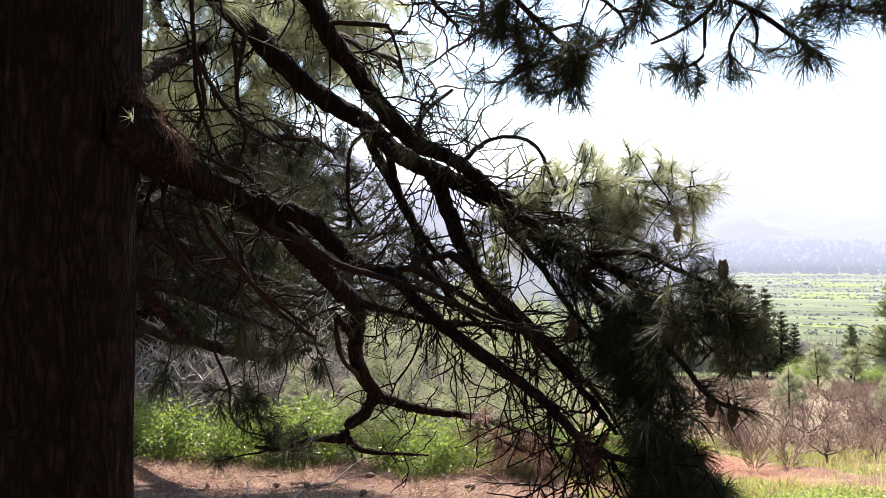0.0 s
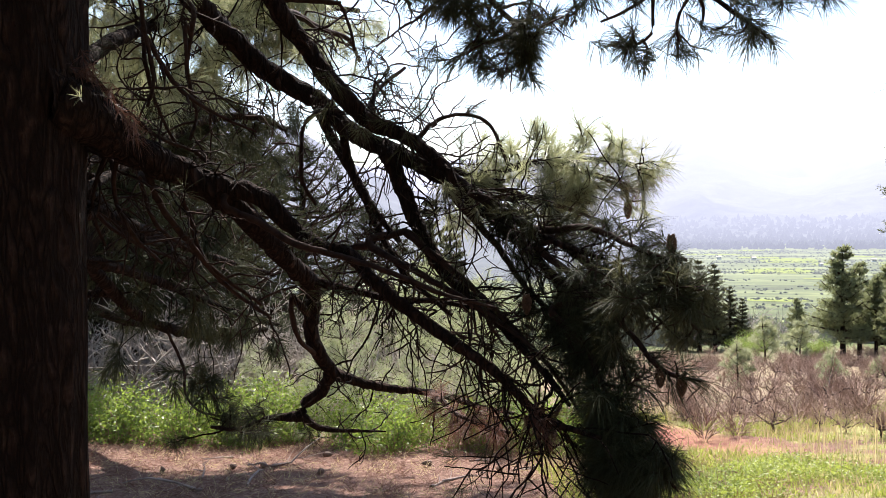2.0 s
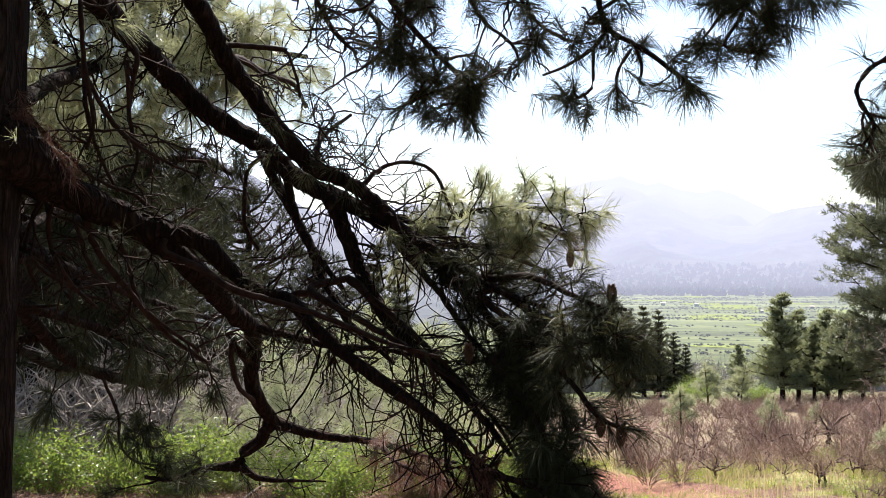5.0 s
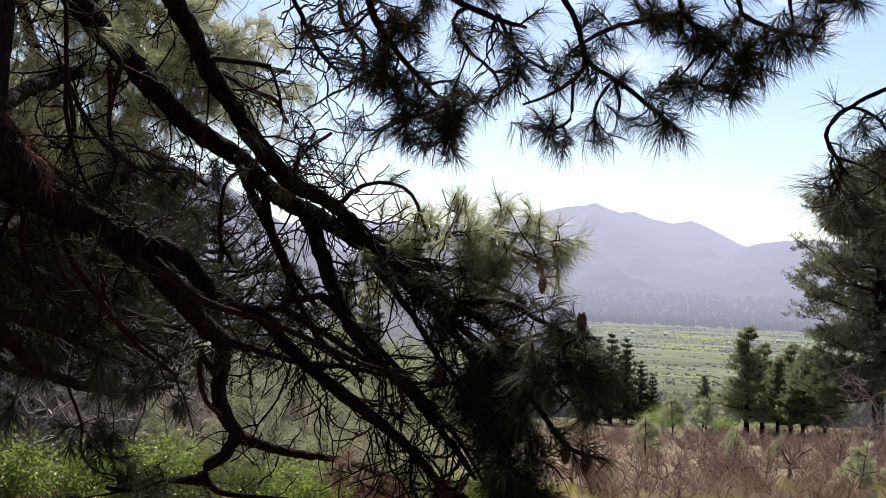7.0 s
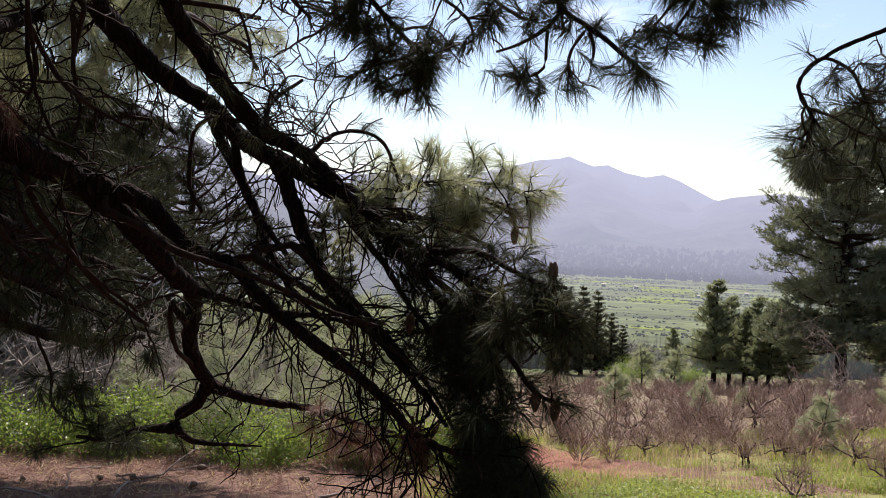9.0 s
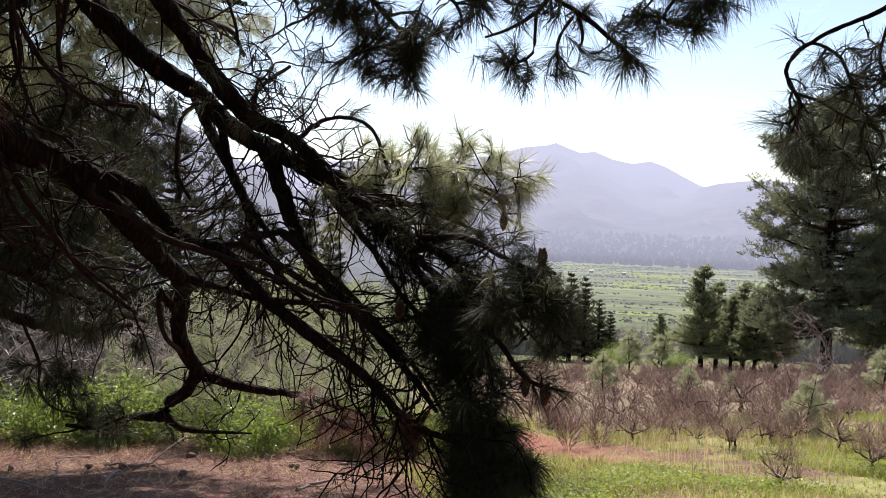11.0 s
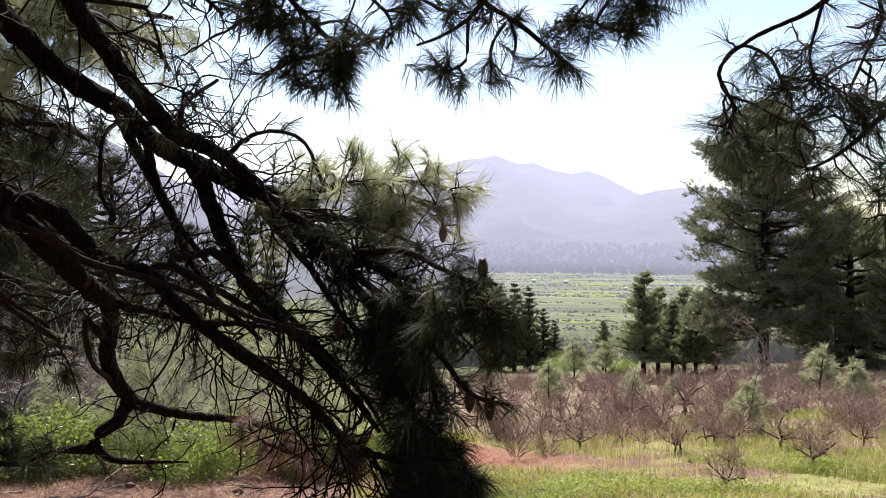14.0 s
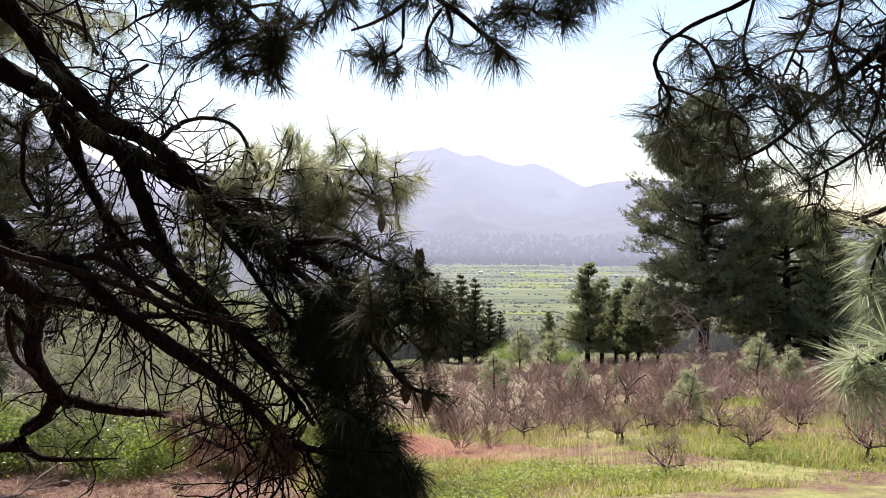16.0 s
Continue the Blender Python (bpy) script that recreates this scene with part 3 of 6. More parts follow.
THIN = dict(n=22, length=0.115, width=0.0023)
DENSE = dict(n=56, length=0.15, width=0.0027, droop=0.5)
DARK = dict(n=46, length=0.15, width=0.0046, droop=0.3)
LONG = dict(n=30, length=0.15, width=0.0022)
PALE = dict(n=44, length=0.135, width=0.0029, droop=0.12, spread=(8, 85))
WEEP = dict(count=22, length=(0.3, 0.7), span=(0.4, 0.92), tufts=0.04, need=THIN, along=1.0, bias=(0.5, 0.0, -0.45), r=0.0046, kink=0.5, depth=1)
# lower limb and its two arms
limb("limb", [(-1.19, 2.96, 2.02, 0.1410), (-1.11, 3.00, 2.00, 0.1233), (-1.05, 3.06, 1.96, 0.0927), (-1.00, 3.18, 1.90, 0.0696), (-0.92, 3.26, 1.85, 0.0596), (-0.80, 3.40, 1.78, 0.0555), (-0.70, 3.43, 1.72, 0.0555)], "thick lower limb with lit upper edge", 18, 0.05,
     [dict(count=6, length=(0.15, 0.4), tufts=0.05, need=THIN, span=(0.4, 1))])
limb("limb", [(-0.73, 3.42, 1.73, 0.0469), (-0.61, 3.55, 1.62, 0.0464), (-0.53, 3.76, 1.49, 0.0431), (-0.48, 3.97, 1.40, 0.0413), (-0.42, 4.17, 1.31, 0.0412), (-0.42, 4.26, 1.19, 0.0400), (-0.44, 4.30, 1.07, 0.0381), (-0.41, 4.33, 0.95, 0.0363), (-0.34, 4.42, 0.83, 0.0348), (-0.25, 4.42, 0.79, 0.0278), (-0.05, 4.42, 0.74, 0.0209), (0.18, 4.41, 0.71, 0.0163), (0.40, 4.28, 0.66, 0.0114), (0.55, 4.16, 0.65, 0.0067)], "crooked limb hanging down and turning out", 14, 0.05,
     [dict(count=12, length=(0.15, 0.4), span=(0.55, 1), tufts=0.03, need=THIN, droop=0.1)])
limb("branch", [(-0.35, 4.42, 0.84, 0.0352), (-0.41, 4.45, 0.73, 0.0326), (-0.50, 4.48, 0.66, 0.0300), (-0.52, 4.46, 0.60, 0.0300), (-0.67, 4.54, 0.58, 0.0184), (-0.86, 4.60, 0.51, 0.0125), (-1.02, 4.67, 0.51, 0.0096)], "", 8, 0.05,
     [dict(count=9, length=(0.1, 0.3), span=(0.6, 1), tufts=0.6, need=FULL, up=0.3)])
limb("branch", [(-0.51, 4.46, 0.60, 0.0240), (-0.43, 4.46, 0.54, 0.0160), (-0.28, 4.46, 0.52, 0.0110), (-0.08, 4.37, 0.53, 0.0040)], "", 8, 0.05, [dict(count=4, length=(0.12, 0.25), tufts=0.1, need=THIN, depth=1)])
limb("branch", [(-0.43, 4.28, 1.13, 0.0254), (-0.47, 4.20, 1.19, 0.0194), (-0.51, 4.15, 1.25, 0.0164)], "broken stub", 8, 0.05)
limb("branch", [(-0.51, 4.15, 1.25, 0.0109), (-0.51, 4.14, 1.15, 0.0137), (-0.48, 4.18, 1.03, 0.0111), (-0.41, 4.33, 0.93, 0.0143)], "", 8, 0.05)
limb("limb", [(-0.76, 3.41, 1.76, 0.0459), (-0.59, 3.45, 1.72, 0.0421), (-0.50, 3.46, 1.67, 0.0383), (-0.42, 3.48, 1.58, 0.0325), (-0.30, 3.44, 1.50, 0.0283), (-0.19, 3.39, 1.47, 0.0279), (-0.10, 3.34, 1.37, 0.0256), (0.01, 3.28, 1.28, 0.0234), (0.14, 3.22, 1.18, 0.0213), (0.28, 3.15, 1.09, 0.0192), (0.39, 3.07, 1.00, 0.0172), (0.47, 2.99, 0.92, 0.0153), (0.56, 2.91, 0.88, 0.0117), (0.67, 2.83, 0.86, 0.0082)], "long limb sweeping down and outward", 14, 0.05,
     [WEEP, dict(count=14, length=(0.15, 0.4), span=(0.25, 1), tufts=0.05, need=THIN, droop=0.06)])
# rust-brown dead needles caught on the low twigs
limb("branch", [(0.18, 4.36, 0.71, 0.0145), (0.26, 4.19, 0.66, 0.0112), (0.38, 4.07, 0.62, 0.0109), (0.50, 3.95, 0.61, 0.0080)], "", 6, 0.05, [dict(count=34, length=(0.04, 0.16), span=(0.1, 1), tufts=1, dry_share=0.85, need=dict(n=56, length=0.105, width=0.0017, droop=0.45), depth=0)])
limb("branch", [(0.47, 2.99, 0.92, 0.0101), (0.49, 2.97, 0.88, 0.0081), (0.51, 2.96, 0.83, 0.0061)], "", 6, 0.05, [dict(count=11, length=(0.03, 0.1), span=(0.2, 1), tufts=1, dry_share=0.6, need=dict(n=60, length=0.1, width=0.002, droop=0.7), depth=0)])
limb("branch", [(-0.67, 3.38, 1.67, 0.0145), (-0.53, 3.36, 1.60, 0.0143), (-0.40, 3.33, 1.52, 0.0141), (-0.27, 3.34, 1.48, 0.0126), (-0.05, 3.29, 1.41, 0.0108), (0.16, 3.28, 1.32, 0.0093), (0.36, 3.16, 1.27, 0.0060)], "thin pale branch", 8, 0.04,
     [dict(count=8, length=(0.15, 0.4), tufts=0.04, need=THIN)])
limb("branch", [(-0.39, 4.17, 1.31, 0.0246), (-0.23, 4.08, 1.28, 0.0187), (-0.04, 3.98, 1.24, 0.0156), (0.19, 3.88, 1.23, 0.0127), (0.48, 3.75, 1.18, 0.0074)], "", 8, 0.05, [dict(count=8, length=(0.15, 0.4), tufts=0.05, need=THIN)])
# two upper limbs
limb("limb", [(-1.15, 2.70, 3.10, 0.0731), (-1.08, 3.13, 2.87, 0.0572), (-0.95, 3.64, 2.65, 0.0490), (-0.85, 3.84, 2.56, 0.0510), (-0.76, 3.99, 2.46, 0.0502), (-0.59, 4.10, 2.31, 0.0486), (-0.38, 4.14, 2.18, 0.0466), (-0.22, 4.07, 2.03, 0.0432), (-0.03, 3.94, 1.92, 0.0397), (0.17, 3.84, 1.81, 0.0330), (0.29, 3.79, 1.70, 0.0269), (0.42, 3.68, 1.60, 0.0242), (0.55, 3.56, 1.46, 0.0199), (0.64, 3.43, 1.35, 0.0159), (0.72, 3.30, 1.23, 0.0102)], "thick upper limb", 16, 0.05,
     [WEEP, dict(count=24, length=(0.15, 0.4), span=(0.2, 1), tufts=0.06, need=THIN), dict(count=10, length=(0.12, 0.3), span=(0.85, 1), tufts=0.5, need=FULL)])
limb("limb", [(-0.99, 2.60, 3.18, 0.0681), (-0.77, 3.14, 2.95, 0.0549), (-0.56, 3.56, 2.65, 0.0420), (-0.48, 3.66, 2.49, 0.0403), (-0.37, 3.76, 2.34, 0.0409), (-0.23, 3.80, 2.15, 0.0409), (-0.11, 3.82, 2.04, 0.0389), (0.04, 3.78, 1.97, 0.0319), (0.16, 3.74, 1.87, 0.0293), (0.28, 3.69, 1.75, 0.0248), (0.46, 3.57, 1.62, 0.0181), (0.62, 3.44, 1.51, 0.0137), (0.79, 3.30, 1.44, 0.0095)], "second upper limb", 16, 0.05,
     [WEEP, dict(count=22, length=(0.15, 0.4), span=(0.25, 1), tufts=0.08, need=THIN), dict(count=10, length=(0.12, 0.3), span=(0.8, 1), tufts=0.5, need=FULL)])
limb("branch", [(-0.04, 3.89, 1.91, 0.0406), (0.02, 3.85, 1.75, 0.0376), (0.08, 3.80, 1.60, 0.0346), (0.16, 3.69, 1.43, 0.0313), (0.27, 3.58, 1.30, 0.0258), (0.39, 3.45, 1.19, 0.0205), (0.53, 3.21, 1.03, 0.0129), (0.61, 3.07, 0.92, 0.0083)], "", 10, 0.05,
     [WEEP, dict(count=11, length=(0.15, 0.4), span=(0.2, 1), tufts=0.05, need=THIN)])
limb("branch", [(-0.38, 4.15, 2.16, 0.0246), (-0.31, 4.17, 2.01, 0.0246), (-0.22, 4.14, 1.85, 0.0243), (-0.13, 4.10, 1.66, 0.0214), (-0.06, 4.00, 1.50, 0.0182), (0.04, 3.89, 1.35, 0.0152), (0.23, 3.77, 1.18, 0.0099)], "", 8, 0.05, [dict(count=12, length=(0.15, 0.4), tufts=0.03, need=THIN)])
limb("branch", [(-0.25, 4.07, 2.03, 0.0214), (-0.20, 4.09, 1.82, 0.0187), (-0.09, 4.00, 1.63, 0.0156), (0.01, 4.00, 1.50, 0.0130)], "", 8, 0.05, [dict(count=7, length=(0.15, 0.35), tufts=0.03, need=THIN)])
limb("branch", [(-0.38, 4.05, 2.10, 0.0107), (-0.43, 4.05, 2.04, 0.0107), (-0.44, 4.06, 1.92, 0.0107), (-0.44, 4.07, 1.79, 0.0107), (-0.38, 4.08, 1.68, 0.0080)], "", 6, 0.05, [dict(count=4, length=(0.1, 0.25), tufts=0.0, need=THIN, depth=1)])
limb("branch", [(0.09, 3.83, 1.96, 0.0130), (0.19, 3.87, 2.05, 0.0100), (0.32, 3.86, 2.07, 0.0085), (0.42, 3.85, 2.02, 0.0080), (0.47, 3.86, 1.92, 0.0070), (0.51, 3.86, 1.82, 0.0076)], "", 8, 0.05, [dict(count=4, length=(0.1, 0.2), tufts=0.1, need=THIN, depth=1)], tips=[(0.37, 3.85, 2.11), (0.17, 3.85, 2.20), (-0.06, 3.86, 2.15), (-0.01, 3.85, 2.21), (0.12, 3.86, 2.12)], tip_need=THIN)
limb("branch", [(-0.48, 3.65, 2.53, 0.0124), (-0.34, 3.67, 2.53, 0.0124), (-0.22, 3.68, 2.52, 0.0099)], "dead side branch", 6, 0.05)
limb("branch", [(-0.22, 3.68, 2.51, 0.0074), (-0.18, 3.71, 2.40, 0.0074), (-0.17, 3.73, 2.33, 0.0074)], "", 6, 0.05)
# foliage of the upper limbs against the sky
limb("branch", [(-0.11, 3.87, 2.04, 0.0152), (-0.10, 3.96, 2.16, 0.0130), (-0.06, 4.05, 2.23, 0.0107), (0.05, 4.14, 2.33, 0.0082)], "", 6, 0.05, [dict(count=11, length=(0.15, 0.4), span=(0.3, 1), tufts=0.4, need=THIN)], mat=M_NEEDLE_MID)
limb("branch", [(-0.46, 3.86, 2.53, 0.0156), (-0.36, 4.18, 2.53, 0.0140), (-0.23, 4.40, 2.52, 0.0117), (-0.18, 4.52, 2.43, 0.0090)], "", 6, 0.05, [dict(count=11, length=(0.15, 0.4), span=(0.2, 1), tufts=0.4, need=THIN)], mat=M_NEEDLE_PALE_LIT)
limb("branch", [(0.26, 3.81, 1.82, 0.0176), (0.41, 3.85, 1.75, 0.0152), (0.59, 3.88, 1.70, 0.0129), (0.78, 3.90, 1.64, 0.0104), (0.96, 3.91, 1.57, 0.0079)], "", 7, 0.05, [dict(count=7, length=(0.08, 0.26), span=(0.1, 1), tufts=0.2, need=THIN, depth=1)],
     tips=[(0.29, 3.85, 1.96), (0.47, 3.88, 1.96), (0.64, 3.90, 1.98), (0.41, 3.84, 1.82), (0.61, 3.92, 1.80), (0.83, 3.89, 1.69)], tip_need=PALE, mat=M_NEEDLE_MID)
# outer spray with a cone, its sunlight put into paler needles
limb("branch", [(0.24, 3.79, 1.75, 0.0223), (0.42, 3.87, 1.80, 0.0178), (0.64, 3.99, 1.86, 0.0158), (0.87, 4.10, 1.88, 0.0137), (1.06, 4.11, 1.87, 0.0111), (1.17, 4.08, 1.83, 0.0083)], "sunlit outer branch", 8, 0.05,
     [dict(count=44, length=(0.1, 0.3), span=(0.0, 1), tufts=0.75, need=PALE, up=0.1, along=0.6, depth=1)], mat=M_NEEDLE_PALE_LIT, tips=[(0.69, 4.02, 2.04), (0.69, 4.02, 1.98), (1.07, 4.04, 1.96), (1.20, 4.06, 1.94), (0.90, 4.09, 1.97), (0.51, 3.95, 1.96), (1.21, 4.07, 1.83), (1.18, 4.09, 1.73)], tip_need=PALE)
limb("branch", [(0.73, 4.03, 1.86, 0.0134), (0.92, 4.09, 1.81, 0.0109), (1.09, 4.11, 1.74, 0.0111), (1.11, 4.11, 1.66, 0.0083)], "", 6, 0.05, [dict(count=18, length=(0.06, 0.2), tufts=1, need=PALE, along=0.6, depth=0, dry_share=0.25)], mat=M_NEEDLE_PALE_LIT)
limb("branch", [(0.29, 3.79, 1.70, 0.0148), (0.50, 3.92, 1.70, 0.0129), (0.72, 3.99, 1.69, 0.0105), (0.90, 4.00, 1.67, 0.0080)], "", 6, 0.05, [dict(count=26, length=(0.08, 0.25), span=(0.1, 1), tufts=0.8, need=PALE, depth=1)], mat=M_NEEDLE_PALE_LIT)
# thin branches sweeping down side by side
for pts in ([(0.18, 3.86, 1.80, 0.0203), (0.40, 3.75, 1.65, 0.0173), (0.57, 3.63, 1.45, 0.0145), (0.71, 3.49, 1.24, 0.0117), (0.82, 3.33, 1.05, 0.0091)], [(0.33, 3.81, 1.72, 0.0176), (0.56, 3.68, 1.57, 0.0147), (0.75, 3.54, 1.43, 0.0119), (0.90, 3.39, 1.27, 0.0092), (1.01, 3.30, 1.16, 0.0068)],
            [(0.03, 3.67, 1.55, 0.0169), (0.26, 3.56, 1.36, 0.0141), (0.43, 3.42, 1.19, 0.0114), (0.58, 3.28, 1.02, 0.0089), (0.66, 3.13, 0.88, 0.0064)], [(-0.12, 3.57, 1.51, 0.0164), (0.11, 3.46, 1.37, 0.0137), (0.33, 3.39, 1.24, 0.0112), (0.52, 3.30, 1.09, 0.0089), (0.63, 3.20, 0.95, 0.0065)],
            [(0.45, 3.75, 1.62, 0.0173), (0.65, 3.62, 1.52, 0.0145), (0.81, 3.48, 1.38, 0.0117), (0.91, 3.33, 1.19, 0.0091)], [(-0.21, 3.66, 1.46, 0.0145), (-0.00, 3.61, 1.27, 0.0119), (0.23, 3.53, 1.11, 0.0094), (0.42, 3.39, 0.96, 0.0068)],
            [(0.23, 3.76, 1.72, 0.0173), (0.41, 3.65, 1.50, 0.0145), (0.53, 3.52, 1.31, 0.0117), (0.67, 3.38, 1.16, 0.0114), (0.75, 3.23, 0.98, 0.0089)]):
    limb("branch", pts, "", 7, 0.05, [dict(count=11, length=(0.08, 0.26), span=(0.1, 1), tufts=0.08, need=THIN, along=0.7, bias=(0.3, 0, -0.3), r=0.004, kink=0.6)])
# dense hanging end of the lower limbs
SOFT = dict(n=34, length=0.14, width=0.0025, spread=(8, 60), droop=0.35)
limb("branch", [(0.63, 3.52, 1.55, 0.0164), (0.75, 3.34, 1.56, 0.0135), (0.86, 3.21, 1.50, 0.0109), (0.96, 3.13, 1.45, 0.0086), (1.05, 3.08, 1.44, 0.0064)], "", 8, 0.05,
     [dict(count=16, length=(0.06, 0.22), span=(0.2, 1), tufts=0.4, need=SOFT, depth=1)], tips=[(0.90, 3.15, 1.47), (0.99, 3.09, 1.44), (1.03, 3.07, 1.39), (0.94, 3.13, 1.38), (0.97, 3.10, 1.42), (0.92, 3.14, 1.43)], tip_need=dict(n=70, length=0.15, width=0.0022, spread=(10, 95)))
limb("branch", [(0.57, 3.48, 1.48, 0.0162), (0.74, 3.28, 1.33, 0.0133), (0.86, 3.14, 1.27, 0.0107), (0.98, 3.06, 1.27, 0.0085), (1.06, 2.97, 1.19, 0.0063)], "", 8, 0.05,
     [dict(count=30, length=(0.06, 0.22), span=(0.3, 1), tufts=0.5, need=SOFT, depth=1)], mat=M_NEEDLE_MID)
limb("branch", [(0.72, 3.40, 1.45, 0.0137), (0.85, 3.21, 1.37, 0.0109), (0.96, 3.07, 1.36, 0.0085), (1.08, 2.97, 1.33, 0.0063)], "", 8, 0.05,
     [dict(count=26, length=(0.06, 0.22), span=(0.2, 1), tufts=0.6, need=SOFT, depth=1)], tips=[(1.08, 2.97, 1.32), (1.06, 2.97, 1.26), (1.06, 3.01, 1.36)], tip_need=dict(n=60, length=0.15, width=0.0016))
limb("branch", [(0.79, 3.21, 1.25, 0.0109), (0.86, 3.08, 1.15, 0.0106), (0.90, 3.00, 1.08, 0.0104), (0.95, 2.98, 1.04, 0.0083), (1.05, 2.94, 1.02, 0.0063)], "bare tip with a cone", 7, 0.05, [dict(count=6, length=(0.04, 0.1), span=(0.5, 1), tufts=0.7, need=SOFT, depth=0)], tips=[(1.01, 2.97, 1.06), (1.05, 2.94, 1.03)], tip_need=SOFT)
limb("branch", [(0.59, 3.30, 1.24, 0.0155), (0.69, 3.17, 1.12, 0.0129), (0.72, 3.03, 1.00, 0.0125), (0.75, 2.92, 0.88, 0.0102), (0.82, 2.80, 0.79, 0.0079), (0.88, 2.71, 0.72, 0.0059)], "dark dense hanging branch end", 8, 0.05,
     [dict(count=20, length=(0.03, 0.12), span=(0.1, 0.6), tufts=0.8, need=SOFT, depth=1), dict(count=26, length=(0.04, 0.14), span=(0.6, 1), tufts=0.9, need=DENSE, depth=1)])
limb("branch", [(0.63, 3.29, 1.18, 0.0133), (0.71, 3.15, 1.02, 0.0129), (0.71, 3.01, 0.88, 0.0104), (0.75, 2.87, 0.78, 0.0081), (0.76, 2.72, 0.65, 0.0059)], "", 8, 0.05,
     [dict(count=16, length=(0.03, 0.12), span=(0.1, 0.6), tufts=0.8, need=SOFT, depth=1), dict(count=24, length=(0.04, 0.14), span=(0.6, 1), tufts=0.9, need=DENSE, depth=1)])
limb("branch", [(0.69, 3.35, 1.37, 0.0135), (0.77, 3.21, 1.20, 0.0131), (0.80, 3.09, 1.09, 0.0106), (0.82, 3.01, 0.98, 0.0083)], "", 8, 0.05,
     [dict(count=24, length=(0.04, 0.16), span=(0.1, 1), tufts=0.7, need=SOFT, depth=1)])
# high branches that hang into view
STAR = dict(n=54, length=0.108, width=0.0026, spread=(8, 88))
limb("branch", [(0.20, 2.74, 3.16, 0.0375), (0.54, 2.84, 2.88, 0.0188), (0.75, 2.86, 2.71, 0.0125), (0.84, 2.87, 2.62, 0.0104), (0.89, 2.88, 2.53, 0.0104), (0.93, 2.90, 2.43, 0.0104), (1.01, 2.89, 2.38, 0.0083), (1.08, 2.87, 2.33, 0.0083), (1.17, 2.86, 2.26, 0.0083), (1.24, 2.84, 2.20, 0.0063)], "branch hanging from above", 8, 0.05,
     [dict(count=8, length=(0.04, 0.12), span=(0.6, 1), tufts=0.5, need=STAR, depth=1)], tips=[(1.23, 2.85, 2.19), (1.27, 2.83, 2.17), (1.19, 2.86, 2.21), (1.11, 2.89, 2.21), (1.07, 2.90, 2.23)], tip_need=STAR)
limb("branch", [(0.93, 2.90, 2.43, 0.0083), (0.89, 2.93, 2.37, 0.0083), (0.80, 2.97, 2.31, 0.0063), (0.72, 2.99, 2.28, 0.0042)], "", 6, 0.05, [dict(count=6, length=(0.03, 0.1), tufts=0.1, need=STAR, depth=0)])
limb("branch", [(0.89, 2.93, 2.37, 0.0063), (0.89, 2.94, 2.30, 0.0063), (0.89, 2.96, 2.23, 0.0063), (0.82, 2.98, 2.19, 0.0042), (0.76, 3.00, 2.20, 0.0042)], "", 6, 0.05, [dict(count=6, length=(0.03, 0.1), span=(0.4, 1), tufts=0.7, need=STAR, depth=0)],
     tips=[(0.74, 3.00, 2.20), (0.85, 2.99, 2.15), (0.87, 2.98, 2.12), (0.81, 2.99, 2.17), (0.88, 2.97, 2.18)], tip_need=STAR)
limb("branch", [(1.02, 2.88, 2.37, 0.0063), (0.99, 2.91, 2.32, 0.0063), (0.97, 2.93, 2.26, 0.0063), (0.98, 2.94, 2.20, 0.0042)], "", 6, 0.05, (), tips=[(0.95, 2.95, 2.20), (1.01, 2.93, 2.16), (1.04, 2.92, 2.17), (0.98, 2.94, 2.18)], tip_need=STAR)
limb("branch", [(1.03, 2.89, 2.36, 0.0063), (1.05, 2.89, 2.30, 0.0063), (1.05, 2.90, 2.26, 0.0042)], "", 6, 0.05, (), tips=[(1.06, 2.90, 2.24)], tip_need=STAR)
limb("branch", [(0.86, 2.91, 2.45, 0.0063), (0.92, 2.88, 2.50, 0.0063), (1.00, 2.84, 2.54, 0.0083), (1.09, 2.80, 2.56, 0.0083), (1.16, 2.77, 2.58, 0.0083), (1.21, 2.75, 2.59, 0.0083), (1.13, 2.72, 2.74, 0.0104), (0.94, 2.72, 2.91, 0.0146)], "", 6, 0.05, [dict(count=12, length=(0.04, 0.14), span=(0, 0.7), tufts=0.5, need=STAR, depth=1)],
     tips=[(1.05, 2.80, 2.63), (1.13, 2.77, 2.61), (1.08, 2.79, 2.61), (0.97, 2.87, 2.50), (1.02, 2.86, 2.48), (1.16, 2.78, 2.55), (0.91, 2.84, 2.62)], tip_need=STAR)
limb("branch", [(1.21, 2.75, 2.59, 0.0083), (1.25, 2.74, 2.54, 0.0104), (1.30, 2.73, 2.52, 0.0083), (1.35, 2.72, 2.47, 0.0083), (1.40, 2.71, 2.42, 0.0063), (1.45, 2.69, 2.42, 0.0063)], "", 6, 0.05, [dict(count=12, length=(0.04, 0.14), span=(0.1, 1), tufts=0.6, need=STAR, depth=1)],
     tips=[(1.23, 2.77, 2.48), (1.28, 2.75, 2.48), (1.25, 2.76, 2.49), (1.34, 2.71, 2.52), (1.38, 2.69, 2.53), (1.44, 2.71, 2.36), (1.47, 2.69, 2.37), (1.37, 2.69, 2.54)], tip_need=STAR)
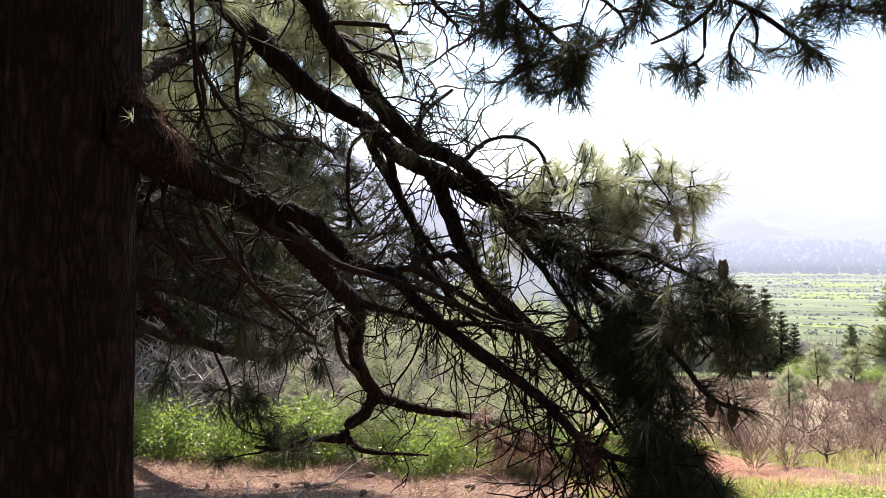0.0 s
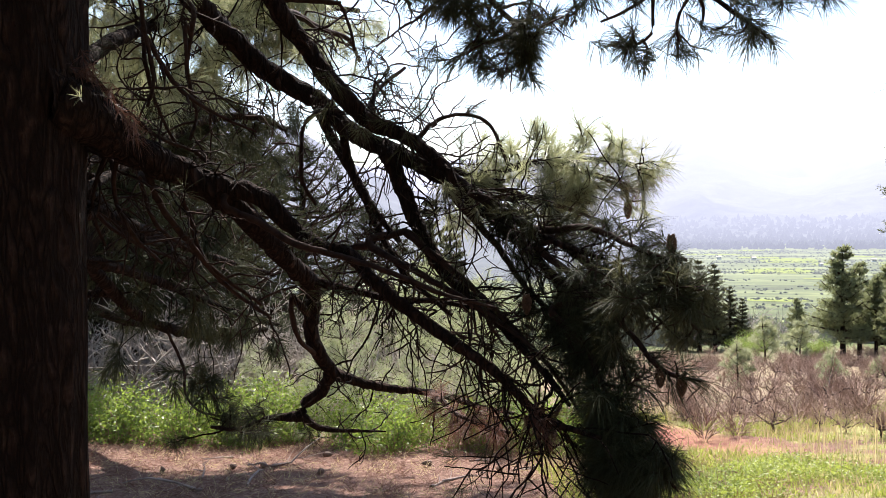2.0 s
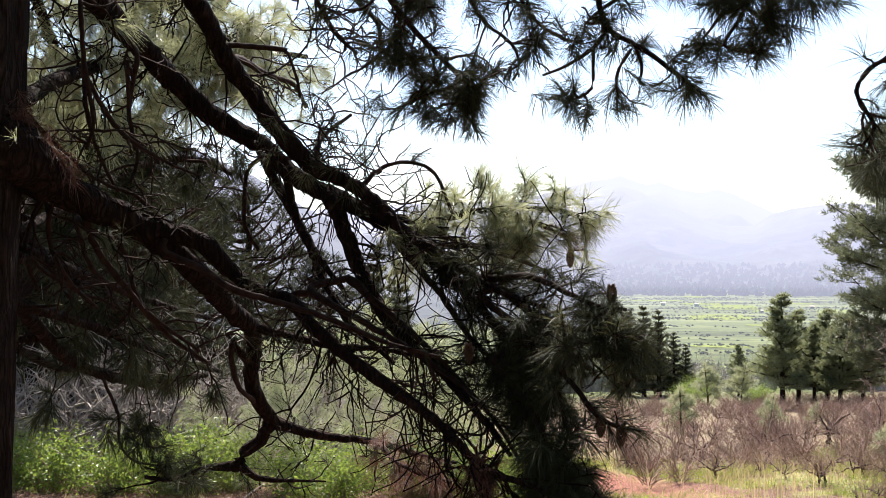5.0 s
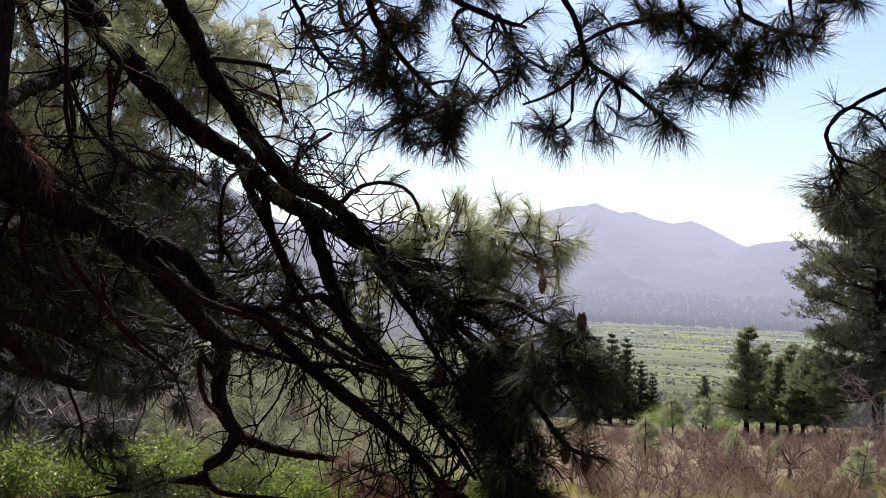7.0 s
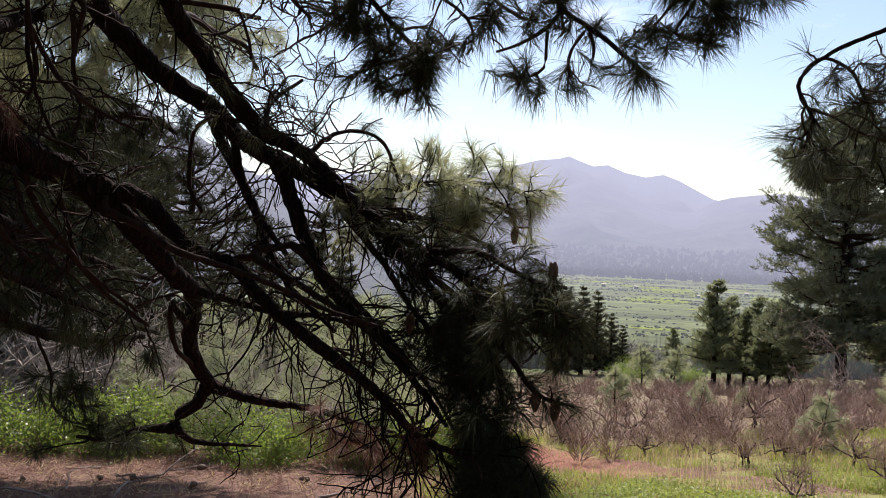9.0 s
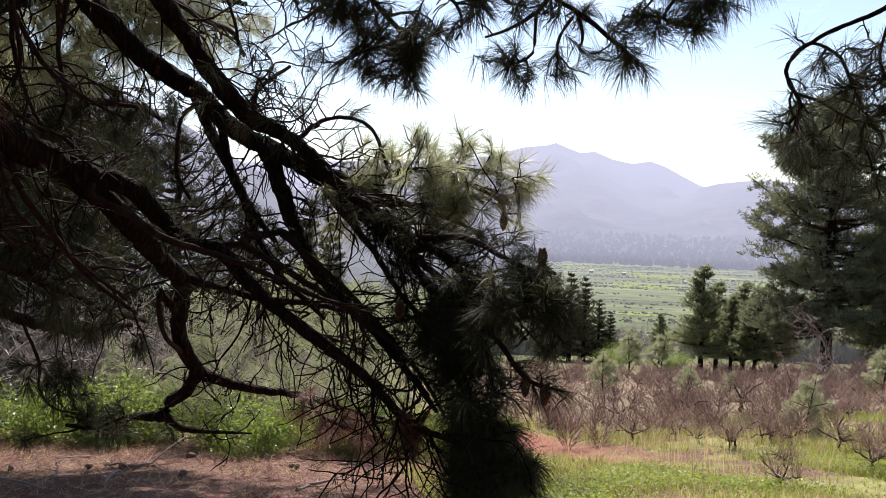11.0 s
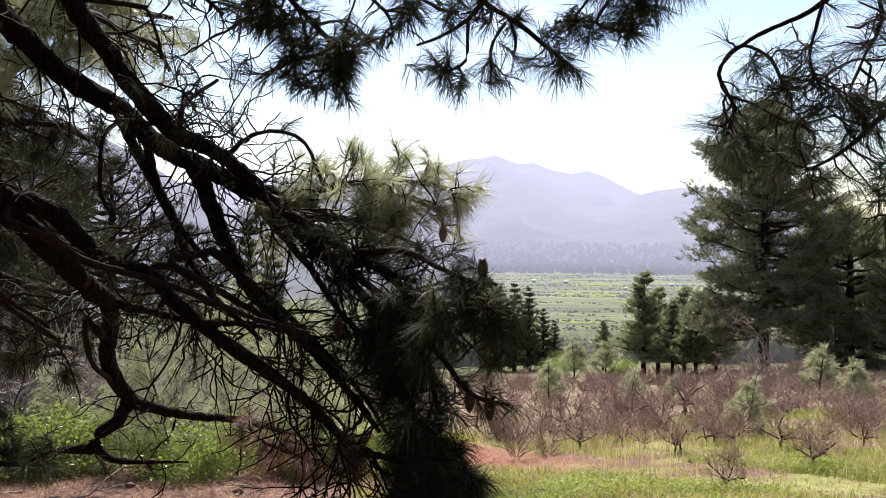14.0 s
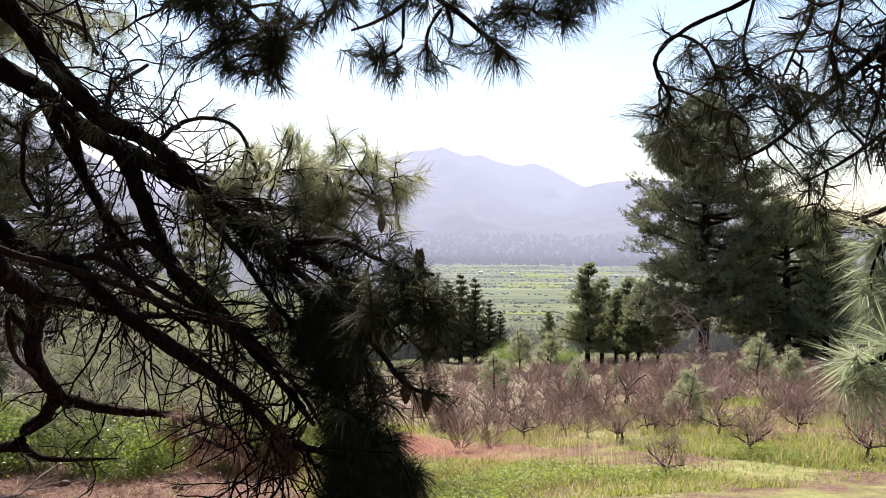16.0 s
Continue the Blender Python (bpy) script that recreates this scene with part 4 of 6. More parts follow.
limb("branch", [(1.35, 2.72, 2.47, 0.0063), (1.33, 2.75, 2.41, 0.0063), (1.30, 2.78, 2.35, 0.0063), (1.38, 2.75, 2.32, 0.0063), (1.43, 2.73, 2.31, 0.0042)], "", 6, 0.05, [dict(count=8, length=(0.04, 0.12), span=(0.2, 1), tufts=0.6, need=STAR, depth=1)],
     tips=[(1.31, 2.77, 2.36), (1.33, 2.76, 2.34), (1.40, 2.74, 2.31), (1.43, 2.72, 2.32), (1.46, 2.70, 2.35), (1.35, 2.74, 2.40)], tip_need=STAR)
limb("branch", [(1.29, 2.76, 2.45, 0.0063), (1.24, 2.80, 2.38, 0.0042), (1.19, 2.82, 2.35, 0.0042), (1.17, 2.83, 2.36, 0.0042)], "", 6, 0.05, (), tips=[(1.21, 2.82, 2.34), (1.24, 2.81, 2.33), (1.23, 2.82, 2.31)], tip_need=STAR)
limb("branch", [(1.05, 2.65, 2.97, 0.0146), (1.24, 2.66, 2.78, 0.0125), (1.37, 2.66, 2.62, 0.0083), (1.39, 2.67, 2.57, 0.0083), (1.46, 2.65, 2.53, 0.0083), (1.52, 2.62, 2.50, 0.0083), (1.62, 2.57, 2.48, 0.0063)], "", 6, 0.05, [dict(count=10, length=(0.04, 0.12), span=(0.45, 1), tufts=0.6, need=STAR, depth=1)],
     tips=[(1.61, 2.58, 2.47), (1.62, 2.56, 2.52), (1.54, 2.61, 2.50), (1.48, 2.64, 2.52), (1.51, 2.63, 2.49), (1.51, 2.65, 2.43), (1.48, 2.66, 2.46)], tip_need=STAR)
limb("branch", [(1.32, 2.59, 2.86, 0.0125), (1.49, 2.57, 2.68, 0.0104), (1.52, 2.59, 2.59, 0.0063), (1.54, 2.60, 2.53, 0.0042)], "", 6, 0.05, (), tips=[(1.55, 2.60, 2.51)], tip_need=STAR)
limb("branch", [(1.36, 2.55, 2.88, 0.0125), (1.54, 2.55, 2.67, 0.0104), (1.60, 2.54, 2.59, 0.0083), (1.68, 2.50, 2.59, 0.0063)], "", 6, 0.05, [dict(count=6, length=(0.04, 0.12), span=(0.4, 1), tufts=0.6, need=STAR, depth=0)], tips=[(1.65, 2.52, 2.58), (1.69, 2.49, 2.58), (1.71, 2.49, 2.57)], tip_need=STAR)
# dark clump where the high branches cross
limb("branch", [(-0.05, 2.82, 3.12, 0.0254), (0.22, 2.94, 2.85, 0.0169), (0.40, 2.94, 2.66, 0.0125), (0.57, 2.94, 2.58, 0.0104), (0.71, 2.92, 2.54, 0.0063)], "dense dark hanging foliage", 7, 0.05, [dict(count=24, length=(0.08, 0.30), span=(0.4, 1), tufts=0.5, need=STAR, depth=1)])
limb("branch", [(0.11, 2.88, 2.87, 0.0167), (0.15, 2.98, 2.61, 0.0125), (0.24, 3.02, 2.47, 0.0104), (0.35, 3.04, 2.36, 0.0104), (0.44, 3.05, 2.27, 0.0083), (0.48, 3.06, 2.18, 0.0063)], "branch hanging from above", 8, 0.05,
     [dict(count=32, length=(0.08, 0.28), span=(0.35, 1), tufts=0.42, need=STAR)], tips=[(0.50, 3.03, 2.07), (0.46, 3.03, 2.15), (0.42, 3.03, 2.13), (0.34, 3.04, 2.13), (0.26, 3.08, 2.21), (0.16, 3.09, 2.16), (0.11, 3.09, 2.18), (0.20, 3.09, 2.14), (0.50, 3.03, 2.32), (0.39, 3.03, 2.38), (0.35, 3.05, 2.30)], tip_need=STAR)
limb("branch", [(0.45, 2.97, 2.56, 0.0083), (0.52, 2.99, 2.46, 0.0063), (0.61, 2.99, 2.39, 0.0063), (0.64, 3.00, 2.32, 0.0042), (0.62, 3.02, 2.27, 0.0042)], "", 6, 0.05, [dict(count=12, length=(0.05, 0.2), tufts=0.3, need=STAR, depth=1)])
limb("branch", [(0.61, 2.94, 2.58, 0.0083), (0.68, 2.95, 2.47, 0.0063), (0.79, 2.95, 2.40, 0.0063), (0.85, 2.93, 2.39, 0.0042)], "", 6, 0.05, [dict(count=12, length=(0.05, 0.16), tufts=0.5, need=STAR, depth=1)])
limb("branch", [(-0.21, 3.22, 2.83, 0.0114), (-0.09, 3.29, 2.63, 0.0091), (-0.02, 3.33, 2.51, 0.0091), (0.07, 3.35, 2.43, 0.0068)], "", 6, 0.05, [dict(count=20, length=(0.08, 0.3), span=(0.2, 1), tufts=0.05, need=THIN)])
limb("branch", [(0.03, 3.23, 2.81, 0.0114), (0.06, 3.29, 2.64, 0.0091), (0.15, 3.32, 2.54, 0.0091), (0.16, 3.35, 2.40, 0.0068)], "", 6, 0.05, [dict(count=20, length=(0.08, 0.3), span=(0.2, 1), tufts=0.08, need=THIN)])
# foliage of the crown further back, coloured paler as if in the sun
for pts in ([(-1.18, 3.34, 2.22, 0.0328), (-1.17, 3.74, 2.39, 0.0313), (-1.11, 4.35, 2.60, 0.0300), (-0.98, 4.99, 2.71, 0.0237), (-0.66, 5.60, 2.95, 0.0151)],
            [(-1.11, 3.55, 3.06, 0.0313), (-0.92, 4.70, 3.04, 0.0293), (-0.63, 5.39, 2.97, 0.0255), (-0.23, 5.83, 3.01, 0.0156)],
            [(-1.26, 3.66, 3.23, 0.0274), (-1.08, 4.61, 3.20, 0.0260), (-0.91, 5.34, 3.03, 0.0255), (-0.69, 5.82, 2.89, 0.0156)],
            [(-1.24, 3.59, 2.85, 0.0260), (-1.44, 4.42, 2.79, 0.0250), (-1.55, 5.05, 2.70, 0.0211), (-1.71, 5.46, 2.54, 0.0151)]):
    limb("branch", pts, "", 8, 0.05, [dict(count=60, length=(0.2, 0.5), span=(0.25, 1), tufts=0.7, need=dict(n=44, length=0.16, width=0.0036), depth=1)], mat=M_NEEDLE_PALE_LIT)
# thin dead twigs hanging by the trunk
for pts in ([(-0.96, 3.33, 2.58, 0.0094), (-0.96, 3.38, 2.38, 0.0094), (-0.94, 3.43, 2.17, 0.0070), (-0.97, 3.44, 2.06, 0.0070)], [(-0.96, 3.39, 2.34, 0.0094), (-0.88, 3.55, 2.16, 0.0096), (-0.75, 3.70, 2.06, 0.0074), (-0.61, 3.83, 2.00, 0.0051)], [(-0.82, 3.61, 2.47, 0.0099), (-0.86, 3.64, 2.27, 0.0099), (-0.84, 3.67, 2.09, 0.0074)],
            [(-0.94, 3.26, 1.84, 0.0155), (-0.91, 3.38, 1.67, 0.0137), (-0.83, 3.50, 1.52, 0.0117), (-0.74, 3.72, 1.34, 0.0099), (-0.58, 3.93, 1.17, 0.0078)], [(-0.87, 3.39, 1.79, 0.0114), (-0.83, 3.50, 1.63, 0.0094), (-0.79, 3.61, 1.44, 0.0096), (-0.61, 3.84, 1.24, 0.0076)], [(-1.02, 3.23, 1.88, 0.0111), (-1.07, 3.33, 1.72, 0.0091), (-1.04, 3.45, 1.56, 0.0094), (-0.99, 3.67, 1.44, 0.0074)],
            [(-1.09, 3.32, 1.87, 0.0091), (-1.18, 3.40, 1.68, 0.0094), (-1.17, 3.51, 1.52, 0.0072)],
            [(-1.13, 3.34, 2.15, 0.0094), (-1.08, 3.48, 2.07, 0.0096), (-0.99, 3.62, 1.97, 0.0074), (-0.86, 3.76, 1.91, 0.0076)], [(-0.98, 3.44, 2.41, 0.0096), (-0.98, 3.48, 2.22, 0.0096), (-0.97, 3.62, 2.06, 0.0074), (-0.93, 3.74, 1.93, 0.0076)], [(-0.85, 3.58, 2.42, 0.0099), (-0.85, 3.62, 2.22, 0.0074), (-0.85, 3.75, 2.07, 0.0076), (-0.88, 3.75, 1.96, 0.0076)],
            [(-1.19, 3.36, 1.88, 0.0094), (-1.20, 3.47, 1.67, 0.0096), (-1.12, 3.71, 1.53, 0.0076), (-0.99, 3.95, 1.44, 0.0080)], [(-1.00, 3.42, 1.79, 0.0094), (-1.00, 3.64, 1.60, 0.0099), (-0.90, 3.87, 1.47, 0.0078), (-0.77, 4.09, 1.30, 0.0082)], [(-0.86, 3.76, 1.91, 0.0102), (-0.72, 3.90, 1.77, 0.0078), (-0.60, 4.03, 1.59, 0.0080), (-0.46, 4.15, 1.50, 0.0082)]):
    limb("branch", pts, "thin dead twig", 6, 0.05, [dict(count=6, length=(0.12, 0.35), span=(0.1, 1), tufts=0.02, need=THIN, kink=0.6, droop=0.1)])
# dark foliage hanging behind the trunk
for pts, c in (([(-1.23, 3.27, 1.59, 0.0251), (-1.36, 3.97, 1.38, 0.0274), (-1.42, 4.77, 1.11, 0.0293), (-1.35, 5.39, 0.94, 0.0292), (-1.18, 5.74, 0.88, 0.0231), (-0.93, 6.08, 0.86, 0.0162)], 12),
               ([(-1.21, 3.28, 1.82, 0.0228), (-1.32, 4.20, 1.61, 0.0258), (-1.32, 5.03, 1.45, 0.0271), (-1.23, 5.66, 1.24, 0.0227), (-1.09, 5.88, 1.11, 0.0156)], 5),
               ([(-1.42, 3.95, 1.74, 0.0219), (-1.47, 4.98, 1.97, 0.0271), (-1.26, 5.82, 2.29, 0.0274), (-0.99, 6.28, 2.36, 0.0208), (-0.82, 6.51, 2.29, 0.0129)], 43),
               ([(-1.53, 4.33, 1.89, 0.0210), (-1.54, 5.35, 2.17, 0.0255), (-1.37, 5.99, 2.39, 0.0242), (-1.18, 6.43, 2.47, 0.0129)], 32),
               ([(-1.56, 4.31, 1.25, 0.0210), (-1.68, 5.31, 1.03, 0.0255), (-1.62, 6.15, 0.89, 0.0250), (-1.40, 6.59, 0.71, 0.0133)], 9),
               ([(-1.56, 4.75, 1.64, 0.0195), (-1.50, 6.01, 1.81, 0.0242), (-1.32, 6.67, 1.74, 0.0221), (-1.01, 6.93, 1.56, 0.0137)], 17),
               ([(-1.23, 3.30, 1.50, 0.0240), (-1.20, 4.20, 1.35, 0.0240), (-1.08, 4.90, 1.17, 0.0210), (-0.95, 5.40, 1.02, 0.0170), (-0.78, 5.70, 0.93, 0.0120)], 15),
               ([(-1.22, 3.30, 1.70, 0.0240), (-1.18, 4.30, 1.55, 0.0240), (-1.02, 5.00, 1.40, 0.0200), (-0.80, 5.60, 1.27, 0.0130)], 5),
               ([(-1.28, 5.15, 0.76, 0.0090), (-1.24, 5.03, 0.62, 0.0080), (-1.14, 4.94, 0.54, 0.0070), (-0.97, 4.86, 0.52, 0.0050)], 4)):
    limb("branch", pts, "", 8, 0.05, [dict(count=c, length=(0.15, 0.4), span=(0.3, 1), tufts=0.9, need=DARK, depth=1)])
# dead needles heaped in the crotch of the lower limb
heap = Needles(rng)
for k in range(26):
    f = k / 25
    c = np.array((-1.05, 2.96, 2.13)) * (1 - f) + np.array((-0.91, 3.18, 1.90)) * f - np.array(PINE_AT)
    heap.tuft(c + rng.normal(size=3) * 0.02, rng.normal(size=3) * 0.5 + np.array([0.5, 0, -0.6]), 18, 0.09, 0.0022, (10, 100), 0.4, 0.05)
part("dry_needles", heap.mesh("dry_needles", M_NEEDLE_DRY), pine, "rust-red dead needles heaped on the limb")


sprig = Needles(rng)
sprig.tuft(np.array((-1.00, 2.78, 2.01)) - np.array(PINE_AT), (-0.3, -0.8, 0.1), 12, 0.055, 0.0018, (20, 85), 0.1, 0.02)
part("needles", sprig.mesh("needles", M_NEEDLE_PALE_LIT), pine, "small pale sprig of needles on the bark")


# unseen crown overhead, added to shade the lower limbs and the ground
def crown(parent, at, r0, r1, z0, slope, count, rng, span=(0, 360), size=0.26):
    for k in range(count):
        a = radians(rng.uniform(*span))
        reach = rng.uniform(r0, r1)
        top = max(z0, z0 + slope * max(0.0, math.sin(a)) * reach) + rng.uniform(0, 2.5)
        wood, nd = Wood(rng), Needles(rng)
        d = np.array([math.cos(a), math.sin(a), 0])
        path = spline([(0, 0, top - at[2] - reach * 0.1, 0.07), (*(d[:2] * reach * 0.5), top - at[2] + 0.1, 0.045), (*(d[:2] * reach), top - at[2] + 0.15, 0.012)], 0.12)
        path[:, 3] = np.maximum(path[:, 3], 0.01)
        wood.add(path, 7, 0.05)
        for _ in range(26):
            p = path[int(rng.uniform(0.25, 1) * (len(path) - 1)), :3]
            tw, end = crooked(rng, p, rng.normal(size=3) * 0.7 + d * 0.5 + np.array([0, 0, 0.35]), rng.uniform(0.2, 0.7), 0.008, 0.004, 0.1, 0.4)
            wood.add(tw, 3)
            nd.tuft(tw[-1, :3], end, 30, size, 0.013, (10, 85), 0.2, 0.2, simple=True)
        ob = part("limb", wood.mesh("limb", M_BARK), parent)
        part("needles", nd.mesh("needles", M_NEEDLE), ob)


crown(pine, PINE_AT, 1.6, 3.9, 3.3, 0.36, 9, np.random.default_rng(3), (35, 215))
crown(pine, PINE_AT, 2.0, 5.0, 3.3, 0.0, 26, np.random.default_rng(4), (215, 340))


def cone(at, length, owner):
    """A closed pine cone of overlapping scales."""
    bm = bmesh.new()
    n = 70
    for i in range(n):
        f = i / n
        r = length * 0.27 * math.sin(math.pi * (0.12 + 0.82 * f)) ** 0.8
        m = Matrix.Rotation(i * 2.39996, 4, "Z") @ Matrix.Translation((r * 0.8, 0, -f * length)) @ Matrix.Rotation(radians(35), 4, "Y") @ Matrix.Diagonal((0.35, 0.55, 0.9, 1))
        bmesh.ops.create_icosphere(bm, subdivisions=1, radius=length * 0.13, matrix=m)
    me = bpy.data.meshes.new("pine_cone")
    bm.to_mesh(me)
    bm.free()
    me.materials.append(M_CONE)
    ob = part("pine_cone", me, owner, "hanging brown cone")
    ob.location = Vector(at[:3]) - Vector(PINE_AT)
    return ob


for at in [(1.11, 4.11, 1.67), (0.50, 3.35, 1.30)] + [(0.92, 2.99, 1.07), (0.99, 2.97, 1.04), (1.00, 3.10, 1.53)]:
    cone(at, 0.075, pine)

# ---- a second pine beside the camera, of which branches hang into view ----
GROWN.clear()
PINE_AT = (3.9, 1.2, float(ground_z(3.9, 1.2)))
pine = thing("pine_tree", PINE_AT, "pine whose fine curling twigs hang down, with a spray in sunlit colour", "tree")
part("trunk", trunk_mesh([(0, 0, -0.4, 0.32), (0, 0, 0.4, 0.24), (0.03, 0, 2, 0.22), (0.08, 0.02, 4.5, 0.19), (0.1, 0.05, 8, 0.06)], rng, 40), pine)
NET = dict(length=(0.08, 0.28), tufts=0.36, need=LONG, kink=0.85, r=0.0046)
limb("limb", [(4.0, 1.22, 3.9, 0.05)] + [(2.22, 1.93, 2.25, 0.0170), (2.18, 2.15, 2.16, 0.0137), (2.20, 2.28, 2.12, 0.0131), (2.18, 2.45, 2.02, 0.0104), (2.10, 2.54, 1.91, 0.0073), (2.02, 2.61, 1.85, 0.0042)], "branch drooping from above", 8, 0.05,
     [dict(count=24, span=(0.35, 1), **NET)], tips=[(1.98, 2.63, 1.94), (2.00, 2.63, 1.84), (2.06, 2.58, 1.82), (2.15, 2.51, 1.80), (2.20, 2.47, 1.76)], tip_need=LONG)
limb("branch", [(4.0, 1.22, 4.1, 0.04)] + [(2.14, 2.05, 2.53, 0.0156), (2.03, 2.33, 2.46, 0.0111), (1.96, 2.55, 2.37, 0.0083), (1.86, 2.63, 2.32, 0.0083), (1.78, 2.71, 2.26, 0.0083), (1.75, 2.74, 2.19, 0.0073), (1.78, 2.73, 2.12, 0.0063), (1.81, 2.73, 2.06, 0.0052), (1.78, 2.76, 2.01, 0.0042)], "arching twig", 7, 0.05,
     [dict(count=4, length=(0.05, 0.1), span=(0.75, 1), tufts=0.8, need=LONG, depth=0)], tips=[(1.73, 2.78, 2.03), (1.78, 2.76, 1.99), (1.83, 2.72, 2.04)], tip_need=dict(n=40, length=0.2, width=0.0019))
limb("branch", [(1.81, 2.68, 2.28, 0.0063), (1.89, 2.64, 2.23, 0.0063), (1.93, 2.63, 2.15, 0.0063), (1.98, 2.60, 2.13, 0.0052), (2.02, 2.56, 2.16, 0.0031)], "", 6, 0.05, [dict(count=7, span=(0.2, 1), **NET)], tips=[(1.86, 2.65, 2.24), (1.95, 2.59, 2.25)], tip_need=LONG)
limb("branch", [(1.78, 2.74, 2.12, 0.0052), (1.86, 2.69, 2.08, 0.0052), (1.93, 2.65, 2.03, 0.0042), (2.00, 2.60, 2.00, 0.0031)], "", 6, 0.05, [dict(count=12, span=(0.2, 1), **NET)])
limb("branch", [(2.03, 2.33, 2.46, 0.0081), (2.11, 2.38, 2.32, 0.0062), (2.12, 2.47, 2.21, 0.0052), (2.10, 2.51, 2.10, 0.0042), (2.13, 2.50, 2.00, 0.0031)], "", 6, 0.05, [dict(count=12, span=(0.2, 1), **NET)])
limb("branch", [(1.94, 2.41, 2.42, 0.0071), (1.96, 2.50, 2.31, 0.0062), (1.99, 2.57, 2.22, 0.0052), (2.03, 2.56, 2.10, 0.0042), (2.00, 2.60, 2.03, 0.0031)], "", 6, 0.05, [dict(count=10, span=(0.3, 1), **NET)])
limb("branch", [(2.05, 2.17, 2.46, 0.0078), (2.14, 2.29, 2.30, 0.0061), (2.14, 2.33, 2.16, 0.0050), (2.18, 2.31, 2.04, 0.0040), (2.16, 2.35, 1.95, 0.0030)], "", 6, 0.05, [dict(count=12, span=(0.2, 1), **NET)])
limb("branch", [(2.14, 2.05, 2.53, 0.0098), (2.17, 2.12, 2.29, 0.0078), (2.19, 2.18, 2.00, 0.0059), (2.17, 2.21, 1.88, 0.0039), (2.19, 2.21, 1.78, 0.0029)], "", 6, 0.05, [dict(count=12, span=(0.2, 1), **NET)])
limb("branch", [(2.24, 2.13, 1.96, 0.0078), (2.20, 2.18, 1.90, 0.0068), (2.14, 2.25, 1.83, 0.0059), (2.08, 2.31, 1.78, 0.0039), (2.04, 2.34, 1.76, 0.0029)], "", 6, 0.05, [dict(count=10, span=(0.1, 1), **NET)])
limb("branch", [(2.17, 1.94, 1.76, 0.0091), (2.07, 2.05, 1.66, 0.0073), (2.01, 2.11, 1.63, 0.0036)], "", 6, 0.05, [dict(count=10, span=(0.1, 1), **NET)])
# the sun on this spray is painted: its needles are the palest copy
SPRAY = dict(n=100, length=0.15, width=0.0036, spread=(8, 92), droop=0.1)
limb("branch", [(3.95, 1.22, 2.6, 0.03)] + [(1.88, 1.59, 1.51, 0.0107), (1.78, 1.62, 1.40, 0.0090), (1.73, 1.66, 1.32, 0.0075), (1.67, 1.71, 1.27, 0.0060)], "spray of long needles in sunlit colour", 6, 0.05,
     (), mat=M_NEEDLE_SPRAY_LIT, tips=[(1.67, 1.72, 1.27), (1.70, 1.67, 1.23), (1.77, 1.70, 1.34), (1.72, 1.67, 1.28)], tip_need=SPRAY)
limb("branch", [(3.95, 1.22, 2.7, 0.03)] + [(2.01, 1.67, 1.71, 0.0114), (1.94, 1.75, 1.61, 0.0098), (1.86, 1.84, 1.56, 0.0065)], "spray of long needles in sunlit colour", 6, 0.05,
     (), mat=M_NEEDLE_SPRAY_LIT, tips=[(1.85, 1.85, 1.54), (1.88, 1.81, 1.47), (1.82, 1.79, 1.39), (1.85, 1.77, 1.42), (1.84, 1.85, 1.44)], tip_need=SPRAY)
# out-of-view crown, added to keep light off the hanging twigs
crown(pine, PINE_AT, 1.5, 4.0, 3.4, 0.0, 16, np.random.default_rng(9), (175, 380))


